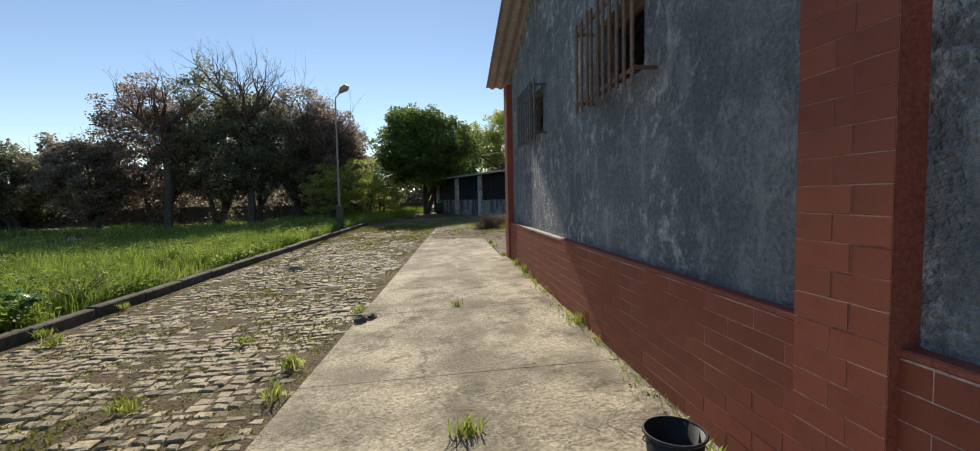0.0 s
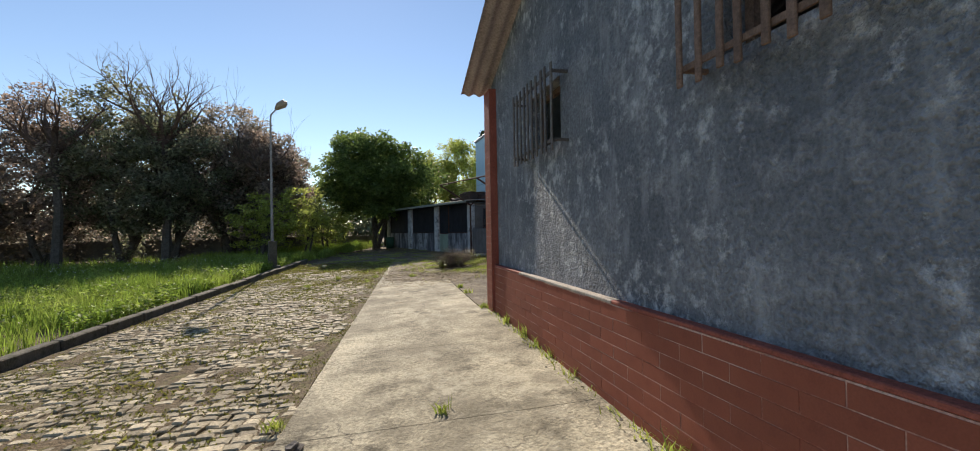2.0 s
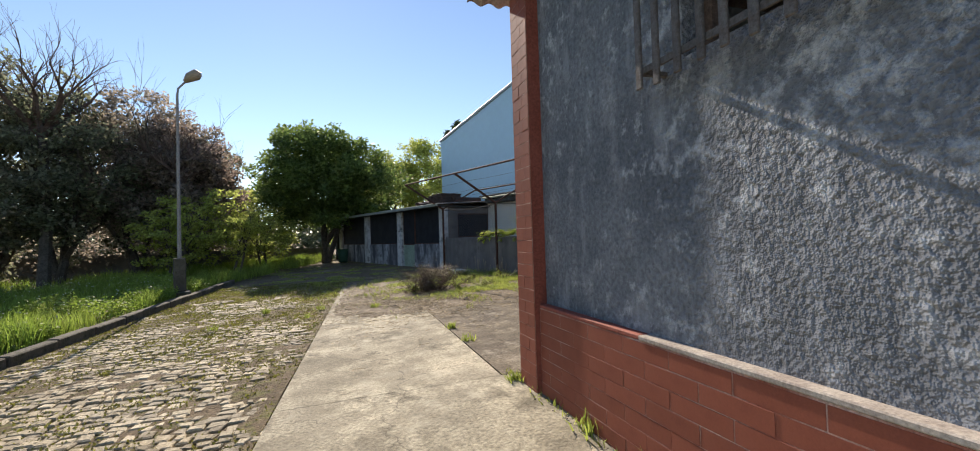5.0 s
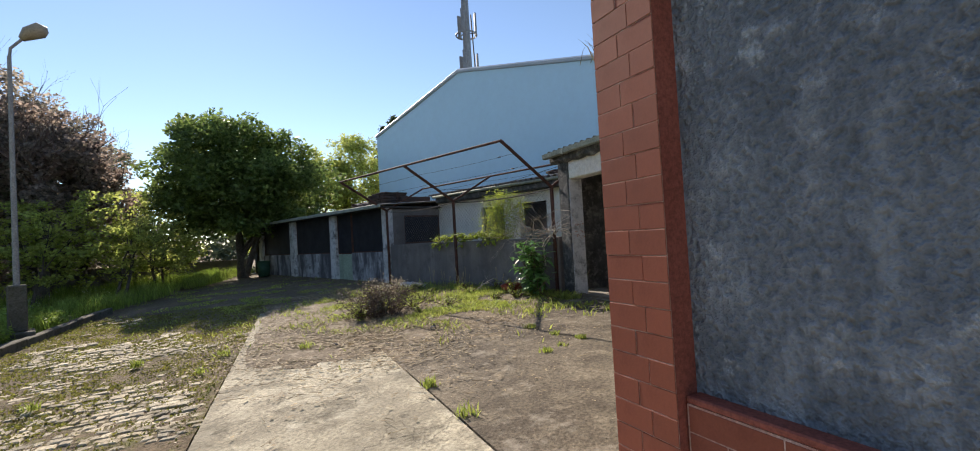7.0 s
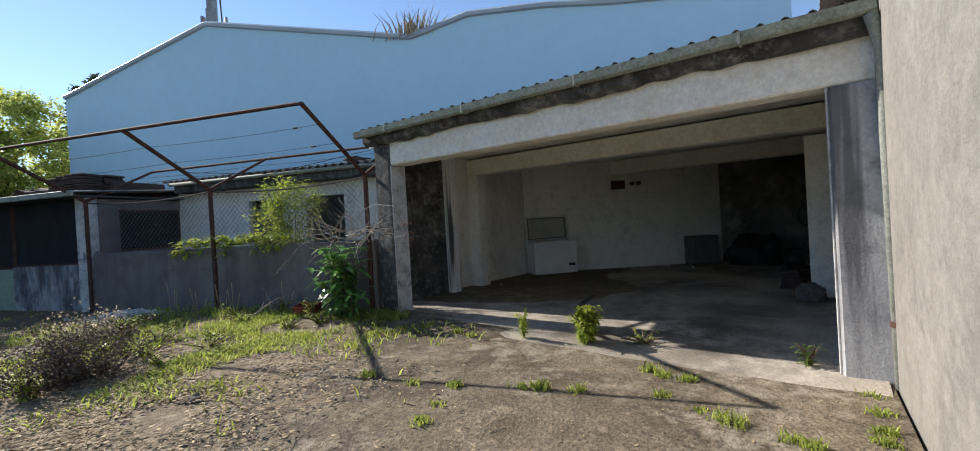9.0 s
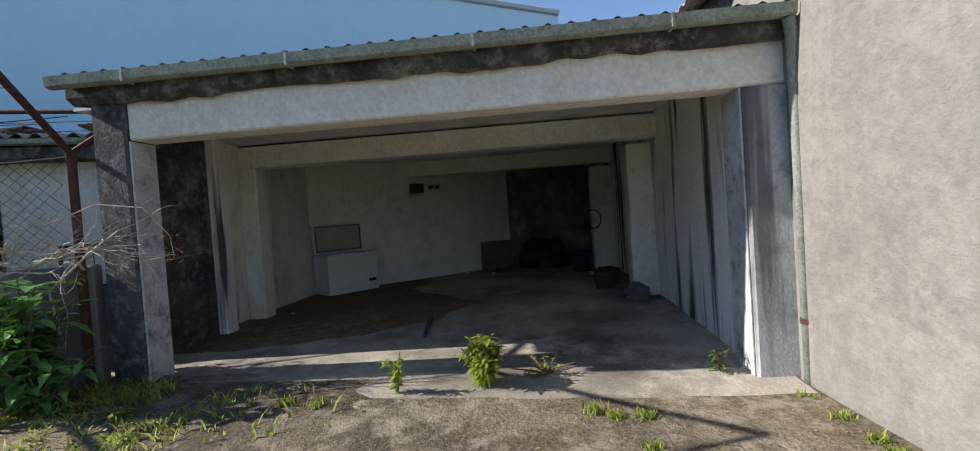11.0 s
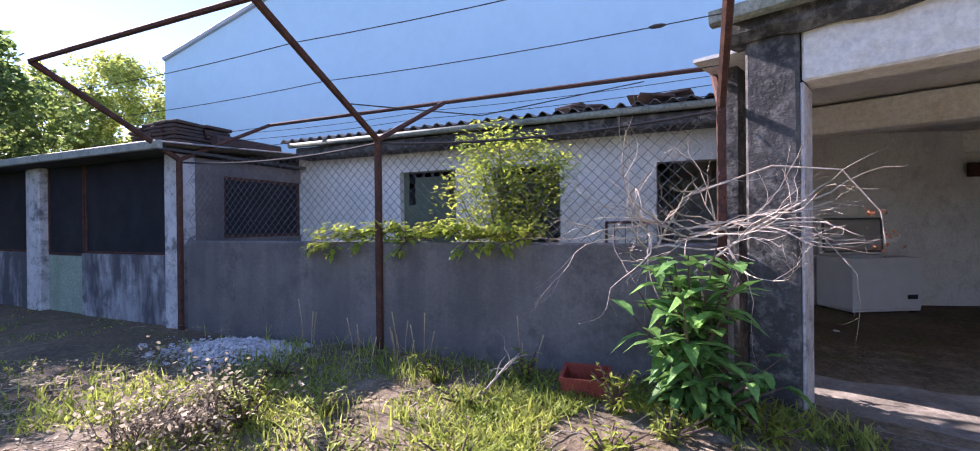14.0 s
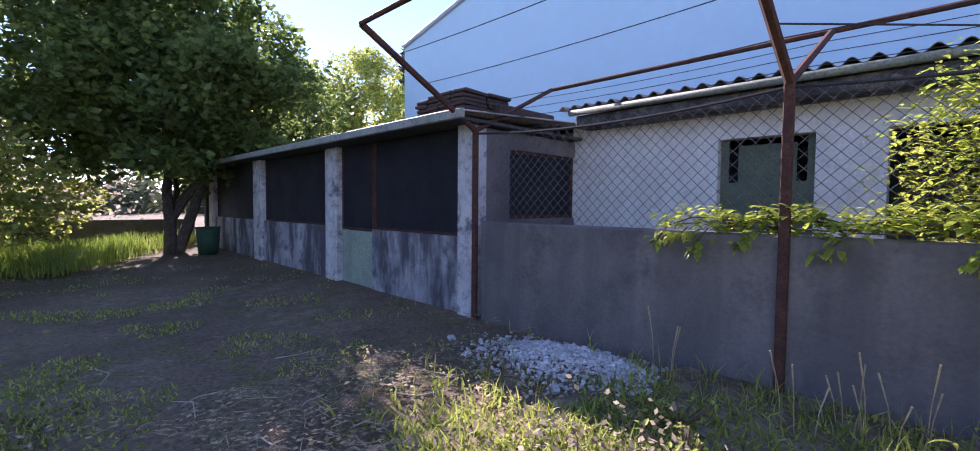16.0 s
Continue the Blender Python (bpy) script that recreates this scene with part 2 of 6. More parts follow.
FREEZER_WHITE = paint("freezer_enamel", [(0.72, 0.72, 0.70), (0.66, 0.66, 0.63)], 0.45, 4, 40, 0.05, 0.002, grain=0.06)
FREEZER_INNER = paint("freezer_liner", [(0.42, 0.41, 0.37), (0.35, 0.34, 0.30)], 0.6, 4, 40, 0.1, 0.002, grain=0.1)
BLACK_PLASTIC = paint("black_plastic", [(0.018, 0.018, 0.02), (0.03, 0.03, 0.032)], 0.5, 8, 60, 0.1, 0.003)
RED_PLASTIC = paint("faded_red_plastic", [(0.34, 0.07, 0.045), (0.27, 0.06, 0.04)], 0.6, 6, 60, 0.15, 0.003)
GREEN_BIN = paint("green_plastic", [(0.025, 0.065, 0.038), (0.033, 0.08, 0.045)], 0.6, 6, 60, 0.1, 0.003)
GREEN_DOOR = paint("pale_green_door", [(0.30, 0.38, 0.30), (0.24, 0.31, 0.24)], 0.75, 3, 40, 0.2, 0.004, streak=0.3, streak_col=(0.16, 0.16, 0.13))
GREY_COLUMN = paint("grey_damp_plaster", [(0.38, 0.385, 0.40), (0.50, 0.505, 0.52), (0.24, 0.245, 0.26)], 0.92, 1.6, 35, 0.5, 0.012, streak=0.85, streak_col=(0.10, 0.10, 0.108), streak_scale=3.6, streak_z=0.2, streak_from=0.50, streak_to=0.62, grain=0.14)
DAMP_WALL = paint("damp_blackened_limewash", [(0.30, 0.305, 0.32), (0.42, 0.425, 0.44), (0.12, 0.122, 0.13)], 0.92, 1.9, 35, 0.5, 0.012, streak=0.9, streak_col=(0.07, 0.07, 0.08), streak_scale=2.4, streak_z=0.9, streak_from=0.44, streak_to=0.58, grain=0.14)
WHITE_PEEL = paint("peeling_white_plaster", [(0.60, 0.60, 0.595), (0.47, 0.47, 0.47), (0.26, 0.26, 0.26)], 0.92, 3.0, 40, 0.6, 0.012, spots=0.9, spot_col=(0.13, 0.13, 0.13), spot_scale=6, grain=0.12)
CABINET_GREEN = paint("dull_green_metal", [(0.10, 0.11, 0.095), (0.13, 0.135, 0.12)], 0.7, 5, 50, 0.15, 0.003)
SHUTTER = paint("green_shutter", [(0.10, 0.13, 0.09), (0.14, 0.17, 0.115)], 0.8, 4, 50, 0.2, 0.004)
BARK = paint("bark", [(0.085, 0.07, 0.055), (0.13, 0.11, 0.09), (0.05, 0.042, 0.035)], 0.95, 6, 40, 0.8, 0.02)
DEAD_TWIG = paint("dry_twig", [(0.55, 0.48, 0.40), (0.40, 0.33, 0.27)], 0.9, 9, 60, 0.2, 0.004)
BROWN_TWIG = paint("brown_twig", [(0.15, 0.10, 0.08), (0.10, 0.07, 0.055)], 0.9, 9, 60, 0.2, 0.004)
LEAF_DARK = paint("dark_glossy_leaf", [(0.13, 0.19, 0.055), (0.19, 0.26, 0.07)], 0.45, 0.9, 9, 0.0, island=0.4, sheer=0.62)
LEAF_OLIVE = paint("dull_olive_leaf", [(0.30, 0.265, 0.195), (0.35, 0.30, 0.24), (0.33, 0.275, 0.23)], 0.75, 0.5, 9, 0.0, island=0.45, sheer=0.66)
LEAF_RUSSET = paint("dry_russet_leaf", [(0.30, 0.235, 0.19), (0.34, 0.27, 0.225), (0.28, 0.245, 0.18)], 0.75, 0.5, 9, 0.0, island=0.45, sheer=0.66)
LEAF_GREYGREEN = paint("dull_grey_green_leaf", [(0.20, 0.225, 0.13), (0.25, 0.26, 0.165), (0.27, 0.23, 0.18)], 0.7, 0.5, 9, 0.0, island=0.45, sheer=0.66)
LEAF_MAUVE = paint("dry_mauve_leaf", [(0.13, 0.095, 0.08), (0.10, 0.08, 0.065), (0.13, 0.14, 0.06)], 0.8, 3, 20, 0.0, island=0.4, sheer=0.2)
LEAF_LIME = paint("young_lime_leaf", [(0.36, 0.42, 0.10), (0.47, 0.50, 0.14)], 0.6, 0.9, 9, 0.0, island=0.35, sheer=0.68)
LEAF_VINE = paint("vine_leaf", [(0.31, 0.41, 0.06), (0.46, 0.50, 0.09)], 0.45, 3, 20, 0.0, island=0.35, sheer=0.62)
LEAF_BROAD = paint("broad_leaf", [(0.13, 0.28, 0.075), (0.19, 0.35, 0.09)], 0.3, 5, 30, 0.1, 0.004, island=0.3, sheer=0.3)
LEAF_FAR = paint("far_wood_leaf", [(0.09, 0.11, 0.06), (0.12, 0.145, 0.075)], 0.8, 0.2, 5, 0.0, island=0.35, sheer=0.2)
GRASS = paint("meadow_grass", [(0.19, 0.29, 0.045), (0.28, 0.37, 0.065), (0.33, 0.38, 0.11)], 0.6, 0.5, 7, 0.0, island=0.4, sheer=0.5)
WEED = paint("weed_leaf", [(0.29, 0.36, 0.07), (0.40, 0.44, 0.10)], 0.6, 2.0, 9, 0.0, island=0.4, sheer=0.5)
MOSS = paint("sunny_moss", [(0.19, 0.20, 0.045), (0.26, 0.25, 0.06), (0.14, 0.12, 0.05)], 0.8, 2.0, 9, 0.0, island=0.4, sheer=0.4)
STRAW = paint("dry_straw", [(0.38, 0.30, 0.17), (0.28, 0.21, 0.12)], 0.8, 3, 30, 0.0, island=0.3)
FLOWER = paint("pale_flower", [(0.7, 0.7, 0.62), (0.75, 0.72, 0.5)], 0.8, 3, 30, 0.0)
ORANGE_LEAF = paint("withered_leaf", [(0.40, 0.14, 0.05), (0.30, 0.10, 0.04)], 0.7, 5, 30, 0.0, island=0.3)
POLE = paint("lamp_post_concrete", [(0.26, 0.24, 0.225), (0.32, 0.30, 0.28)], 0.9, 3, 40, 0.3, 0.005)
LAMP_HEAD = paint("lamp_head_metal", [(0.30, 0.24, 0.16), (0.36, 0.29, 0.20)], 0.5, 6, 40, 0.1, 0.003)
MAST = paint("mast_steel", [(0.22, 0.225, 0.24), (0.17, 0.175, 0.185)], 0.5, 3, 30, 0.0)


# ---------------------------------------------------------------- mesh tools
class Geo:
    """Verts and faces gathered for one mesh."""
    def __init__(self):
        self.v, self.f = [], []

    def box(self, x0, x1, y0, y1, z0, z1, m=None, bevel=0.0):
        i, k = len(self.v), bevel
        if k:
            for z, s in ((z0, k), (z0 + k, 0), (z1 - k, 0), (z1, k)):
                ring = [(x0 + k, y0 + s), (x1 - k, y0 + s), (x1 - s, y0 + k), (x1 - s, y1 - k), (x1 - k, y1 - s), (x0 + k, y1 - s), (x0 + s, y1 - k), (x0 + s, y0 + k)]
                self.v += [Vector((a, b, z)) for a, b in ring]
            for r in range(3):
                self.f += [(i + r * 8 + j, i + r * 8 + (j + 1) % 8, i + r * 8 + 8 + (j + 1) % 8, i + r * 8 + 8 + j) for j in range(8)]
            self.f += [tuple(i + j for j in reversed(range(8))), tuple(i + 24 + j for j in range(8))]
        else:
            self.v += [Vector((x, y, z)) for z in (z0, z1) for x, y in ((x0, y0), (x1, y0), (x1, y1), (x0, y1))]
            self.f += [tuple(i + j for j in q) for q in ((3, 2, 1, 0), (4, 5, 6, 7), (0, 1, 5, 4), (1, 2, 6, 5), (2, 3, 7, 6), (3, 0, 4, 7))]
        if m is not None:
            for j in range(i, len(self.v)):
                self.v[j] = m @ self.v[j]
        return self

    def tube(self, pts, radii, sides=6, cap=True):
        pts = [Vector(p) for p in pts]
        if not isinstance(radii, (list, tuple)):
            radii = [radii] * len(pts)
        i = len(self.v)
        for k, p in enumerate(pts):
            way = (pts[min(k + 1, len(pts) - 1)] - pts[max(k - 1, 0)]).normalized()
            a = way.orthogonal().normalized() if k == 0 else (a - way * a.dot(way)).normalized()
            b = way.cross(a)
            self.v += [p + (a * math.cos(6.28319 * j / sides) + b * math.sin(6.28319 * j / sides)) * radii[k] for j in range(sides)]
        for k in range(len(pts) - 1):
            self.f += [(i + k * sides + j, i + k * sides + (j + 1) % sides, i + (k + 1) * sides + (j + 1) % sides, i + (k + 1) * sides + j) for j in range(sides)]
        if cap:
            e = i + (len(pts) - 1) * sides
            self.f += [tuple(i + j for j in reversed(range(sides))), tuple(e + j for j in range(sides))]
        return self

    def face(self, *pts):
        i = len(self.v)
        self.v += [Vector(p) for p in pts]
        self.f.append(tuple(range(i, i + len(pts))))
        return self

    def weld(self):
        seen, index, out = {}, [], []
        for p in self.v:
            key = tuple(round(c, 4) for c in p)
            if key not in seen:
                seen[key] = len(out)
                out.append(p)
            index.append(seen[key])
        self.v, self.f = out, [tuple(index[i] for i in f) for f in self.f]
        return self

    def mesh(self, name, mat, smooth=False):
        me = bpy.data.meshes.new(name)
        me.from_pydata([tuple(p) for p in self.v], [], self.f)
        me.materials.append(mat)
        if smooth:
            me.polygons.foreach_set("use_smooth", [True] * len(me.polygons))
        me.update()
        return me


def part(name, geo, mat, parent=None, label="", smooth=False, m=None):
    ob = new(name, geo if isinstance(geo, bpy.types.Mesh) else geo.mesh(name, mat, smooth))
    if parent is not None:
        ob.parent = parent
    if m is not None:
        ob.matrix_basis = m
    if label:
        ob["label"] = label
    return ob


def thing(name, label, category, m=None, group="", kind=""):
    ob = tagged(new(name), label, category, group, kind)
    if m is not None:
        ob.matrix_basis = m
    return ob


def solid(name, geo, mat, label, category, m=None, group="", kind="structure", smooth=False):
    return tagged(part(name, geo, mat, None, "", smooth, m), label, category, group, kind)


def wall_with_holes(axis_len, height, thick, holes, top=None):
    """A wall in local y (length) and z (height), x from 0 to thick, pierced by holes (y0, y1, z0, z1). axis_len, height: ranges."""
    g = Geo()
    ys = sorted({axis_len[0], axis_len[1], *[h[0] for h in holes], *[h[1] for h in holes]})
    zs = sorted({height[0], height[1], *[h[2] for h in holes], *[h[3] for h in holes]})
    for y0, y1 in zip(ys, ys[1:]):
        run = None
        for z0, z1 in zip(zs, zs[1:]):
            inside = any(h[0] <= y0 and y1 <= h[1] and h[2] <= z0 and z1 <= h[3] for h in holes)
            if inside:
                if run:
                    g.box(0, thick, y0, y1, *run)
                run = None
            else:
                run = (run[0], z1) if run else (z0, z1)
        if run:
            g.box(0, thick, y0, y1, *run)
    return g.weld()


def corrugated(x0, x1, y0, y1, z_at, period=0.177, height=0.026, along="y", thick=0.008, step=8):
    """A corrugated sheet over a rectangle; waves cross the given run; z_at(x, y) is its plane."""
    g = Geo()
    if along == "y":
        n = int((x1 - x0) / period * step)
        line = [(x0 + (x1 - x0) * i / n, height * math.sin(2 * math.pi * i / step)) for i in range(n + 1)]
        for (a, ha), (b, hb) in zip(line, line[1:]):
            g.face((a, y0, z_at(a, y0) + ha), (b, y0, z_at(b, y0) + hb), (b, y1, z_at(b, y1) + hb), (a, y1, z_at(a, y1) + ha))
            for yy in (y0, y1):
                g.face((a, yy, z_at(a, yy) + ha - thick), (b, yy, z_at(b, yy) + hb - thick), (b, yy, z_at(b, yy) + hb), (a, yy, z_at(a, yy) + ha))
    else:
        n = int((y1 - y0) / period * step)
        line = [(y0 + (y1 - y0) * i / n, height * math.sin(2 * math.pi * i / step)) for i in range(n + 1)]
        for (a, ha), (b, hb) in zip(line, line[1:]):
            g.face((x0, a, z_at(x0, a) + ha), (x1, a, z_at(x1, a) + ha), (x1, b, z_at(x1, b) + hb), (x0, b, z_at(x0, b) + hb))
            for xx in (x0, x1):
                g.face((xx, a, z_at(xx, a) + ha - thick), (xx, b, z_at(xx, b) + hb - thick), (xx, b, z_at(xx, b) + hb), (xx, a, z_at(xx, a) + ha))
    return g


def earth(x, y):
    """The height of the ground: a plane that rises gently, with a shallow dip before the garage."""
    gx, gy = (x - 7.8) * 0.9367 - (y - 7.35) * 0.3502, (x - 7.8) * 0.3502 + (y - 7.35) * 0.9367
    dip = 0.085 * math.exp(-(gx / 1.3) ** 2) * math.exp(-((gy - 1.2) / 2.6) ** 2)
    return 0.01 + 0.035 * min(11.0, max(-4.0, x)) + 0.008 * min(35.0, max(-10.0, y)) - dip


SHED = pose(4.2, 8.3, 0, 0, 0, -18.5)        # local y runs along the shed's long wall, local x into it
GARAGE = pose(7.8, 7.35, 0, 0, 0, -20.5)     # local y runs along the garage front, local x into it
DRIVE = pose(-0.19, 3.03, 0, 0, 0, -22.8)    # local y runs along the path's left edge, local -x over the cobbles


def local_earth(frame_matrix, x, y):
    p = frame_matrix @ Vector((x, y, 0))
    return earth(p.x, p.y)


rng = random.Random(4)

# ---------------------------------------------------------------- ground
g = Geo()
xs = [-900, -300, -120, -60, -40, -30] + [-24 + 0.6 * i for i in range(74)] + [22, 26, 34, 50, 100, 300, 900]
ys = [-900, -300, -100, -40, -20] + [-12 + 0.6 * i for i in range(90)] + [44, 50, 60, 90, 160, 400, 900]
for y in ys:
    for x in xs:
        near = abs(x) < 40 and abs(y) < 60
        bump = 0.035 * noise.noise((x * 0.7, y * 0.7, 3)) if near else 0
        p = DRIVE.inverted() @ Vector((x, y, 0))
        meadow = 0.10 * min(1, max(0, (-3.75 - p.x) / 0.6))
        on_slab = -4.0 < p.x < 12 and -14 < p.y < 24
        on_drive = -3.7 < p.x < 0 and -14 < p.y < 20
        g.v.append(Vector((x, y, earth(x, y) - (max(0.03, min(0.05, 0.05 - (p.y - 12) * 0.008)) if on_drive else 0.03) + meadow + (bump * 0.25 if on_slab else bump))))
w = len(xs)
g.f = [(j * w + i, j * w + i + 1, (j + 1) * w + i + 1, (j + 1) * w + i) for j in range(len(ys) - 1) for i in range(w - 1)]
solid("ground", g, SOIL, "brown earth ground with patches of moss", "ground", smooth=True)


def slab(geo, m, x0, x1, y0, y1, top=0.02, depth=0.14, gap=0.008):
    """A cast slab that follows the lie of the ground, in the local axes of m, with a skirt down its edges."""
    n = 24
    xs_ = [x0 + gap + (x1 - x0 - 2 * gap) * k / n for k in range(n + 1)]
    ys_ = [y0 + gap + (y1 - y0 - 2 * gap) * k / n for k in range(n + 1)]
    def at(x, y, dz):
        p = m @ Vector((x, y, 0))
        return Vector((p.x, p.y, earth(p.x, p.y) + dz))
    i = len(geo.v)
    geo.v += [at(x, y, top) for y in ys_ for x in xs_]
    geo.f += [(i + j * (n + 1) + k, i + j * (n + 1) + k + 1, i + (j + 1) * (n + 1) + k + 1, i + (j + 1) * (n + 1) + k) for j in range(n) for k in range(n)]
    rim = [(x, ys_[0]) for x in xs_] + [(xs_[-1], y) for y in ys_[1:]] + [(x, ys_[-1]) for x in reversed(xs_[:-1])] + [(xs_[0], y) for y in reversed(ys_[1:-1])]
    i, c = len(geo.v), len(rim)
    geo.v += [at(x, y, -depth) for x, y in rim] + [at(x, y, top) for x, y in rim]
    geo.f += [(i + j, i + (j + 1) % c, i + c + (j + 1) % c, i + c + j) for j in range(c)]
    return geo


# concrete path beside the shed: cast bays between the cobbles and the wall
pavement = tagged(new("pavement"), "weathered pale concrete path cast in bays", "path", kind="structure")
joints = [-13.5, -11.0, -8.6, -5.62, -3.62, -1.6, 0.55, 3.9, 6.4, 8.9]
def path_edge(u):
    return -2.49 + (u + 6.39) * 0.0757
for u0, u1 in zip(joints, joints[1:]):
    g = Geo()
    k = 0.0012
    x1 = 0.14 if u0 < 0.3 else -0.02
    pts = [(path_edge(u0), u0 + k), (x1, u0 + k), (x1, u1 - k), (path_edge(u1), u1 - k)]
    for dz, s in ((-0.15, 0), (0.027, 0), (0.03, 0.003)):
        for (x, y), (sx, sy) in zip(pts, ((1, 1), (-1, 1), (-1, -1), (1, -1))):
            p = SHED @ Vector((x + sx * s, y + sy * s, 0))
            g.v.append(Vector((p.x, p.y, earth(p.x, p.y) + dz)))
    g.f = [(r * 4 + j, r * 4 + (j + 1) % 4, r * 4 + 4 + (j + 1) % 4, r * 4 + 4 + j) for r in (0, 1) for j in range(4)] + [(8, 9, 10, 11)]
    part("slab", g, CONCRETE, pavement)
yard = tagged(new("yard_pavement"), "dark stained concrete yard in front of the garage", "yard", kind="structure")
part("slab", slab(Geo(), SHED, 0.0, 2.3, 0.58, 4.6, 0.022, gap=0.003), YARD, yard)
part("slab", slab(Geo(), SHED, 2.3, 3.9, 0.27, 5.75, 0.022, gap=0.002), YARD, yard)
part("slab", slab(Geo(), SHED, 0.42, 2.3, 0.27, 0.58, 0.022, gap=0.002), YARD, yard)

# earth drifted over the far end of the path and the yard
g = Geo()
nx, ny = 130, 150
for j in range(ny + 1):
    for i in range(nx + 1):
        x, y = -2.0 + 6.1 * i / nx, 2.4 + 7.2 * j / ny
        edge = y - (4.05 + (0.42 * x if x > 0 else -0.15 * x)) + 0.9 * noise.noise((x * 0.9, y * 0.9, 31)) + 0.5 * noise.noise((x * 2.7, y * 2.7, 8))
        h = max(-0.06, min(0.022, edge * 0.03)) + 0.009 * noise.noise((x * 6, y * 6, 14)) + 0.006 * noise.noise((x * 15, y * 15, 4))
        p = SHED @ Vector((x, y, 0))
        side = max(0.0, path_edge(y) + 0.12 + 0.08 * noise.noise((y * 2.2, 5, 0)) - x)
        h -= min(0.08, side * 0.8)
        p.z = earth(p.x, p.y) + 0.022 + h
        g.v.append(p)
g.f = [(j * (nx + 1) + i, j * (nx + 1) + i + 1, (j + 1) * (nx + 1) + i + 1, (j + 1) * (nx + 1) + i) for j in range(ny) for i in range(nx)]
solid("drifted_earth", g, DIRT_SLAB, "thin dry earth drifted over the old concrete", "earth", smooth=True)

# ---------------------------------------------------------------- shed
def wall_top(u):
    return 3.74 - 0.33 * (u - 0.2)

shed = thing("shed_building", "dark grey painted shed with red brick base and corner pilasters", "shed", SHED)
W0, PLINTH, PILASTER = 0.20, 0.13, 0.086
windows = [(-5.89, -4.93, 2.42, 3.06), (-2.67, -1.71, 2.42, 3.06)]
g = wall_with_holes((-16.0, 0.25), (-0.2, 3.70), 0.22, windows)
part("long_wall", g, GREY_PAINT, shed, "blue-grey painted wall with peeling patches", m=pose(W0, 0, 0))
g = Geo()
ridge = -7.8
for x in (W0, W0 + 0.22):
    g.v += [Vector((x, 0.25, 3.70)), Vector((x, ridge, 3.70)), Vector((x, ridge, wall_top(ridge) + 0.115)), Vector((x, 0.25, wall_top(0.25) + 0.115)), Vector((x, -16.0, 3.70)), Vector((x, -16.0, 3.75))]
g.f = [(0, 1, 2, 3), (1, 4, 5, 2), (9, 8, 7, 6), (8, 11, 10, 7), (3, 2, 8, 9), (2, 5, 11, 8)]
part("gable", g, GREY_PAINT, shed)
g = Geo().box(W0 + 0.22, 9.0, 0.03, 0.25, -0.2, 3.72)
part("end_wall", g.box(W0 + 0.22, 9.0, 0.03, 0.25, 3.721, 3.80), BEIGE, shed, "rough beige rendered end wall")
part("end_wall", Geo().box(W0 + 0.22, 9.0, -16.0, -15.8, -0.2, 3.72), BEIGE, shed)
part("back_wall", Geo().box(8.8, 9.0, -15.8, 0.03, -0.2, 3.72), BEIGE, shed)
roof = part("roof", corrugated(-0.25, 9.4, ridge, 0.55, lambda x, y: wall_top(y) + 0.135, height=0.020), ROOF_UNDER, shed, "corrugated fibre-cement roof")
part("roof_slope", corrugated(-0.25, 9.4, -16.4, ridge, lambda x, y: wall_top(ridge) + 0.135 - (ridge - y) * 0.33), ROOF_SHEET, shed)
# barred windows
for w0, w1, z0, z1 in windows:
    win = part("window", Geo().box(W0 + 0.13, W0 + 0.17, w0, w1, z0, z0 + 0.06).box(W0 + 0.13, W0 + 0.17, w0, w1, z1 - 0.06, z1).box(W0 + 0.13, W0 + 0.17, w0, w0 + 0.06, z0 + 0.06, z1 - 0.06).box(W0 + 0.13, W0 + 0.17, w1 - 0.06, w1, z0 + 0.06, z1 - 0.06), BAR_PAINT, shed, "open window hole behind brown bars")
    # bars of the far window take the backlit tone
    paint_ = BAR_PAINT if w0 < -4 else BAR_BACKLIT
    bar = Geo().box(-0.008, 0.008, -0.022, 0.022, 2.28, 3.12, bevel=0.004).mesh("bar", paint_)
    n = 10
    for i in range(n):
        part("bar", bar, None, win, m=pose(0.03, w0 - 0.17 + (w1 - w0 + 0.29) * i / (n - 1) + rng.uniform(-0.008, 0.008), rng.uniform(-0.015, 0.015), rng.uniform(-0.5, 0.5), 0, 0))
    for z in (2.375, 3.03):
        part("rail", Geo().box(0.038, 0.052, w0 - 0.20, w1 + 0.15, z - 0.016, z + 0.016).box(0.053, W0 + 0.02, w0 - 0.20, w0 - 0.17, z - 0.012, z + 0.012).box(0.053, W0 + 0.02, w1 + 0.12, w1 + 0.15, z - 0.012, z + 0.012), paint_, win)
# floor coloured dark for the unlit room behind the bars
part("inner_floor", Geo().box(0.4, 8.8, -15.8, 0.0, -0.1, 0.25), ROOM_SHADE, shed)

# brick plinth: painted bricks on a core, with a ledge painted pale where sunlit
core = part("plinth", Geo().box(PLINTH, W0 + 0.01, -16.0, -0.035, -0.25, 0.955), MORTAR, shed, "brick-red painted plinth with pale scored joints")
part("ledge", Geo().box(PLINTH - 0.008, W0 + 0.004, -3.78, -1.36, 0.957, 0.985, bevel=0.006), SUNLIT_LEDGE, core, "plinth ledge painted pale along its sunlit stretch")
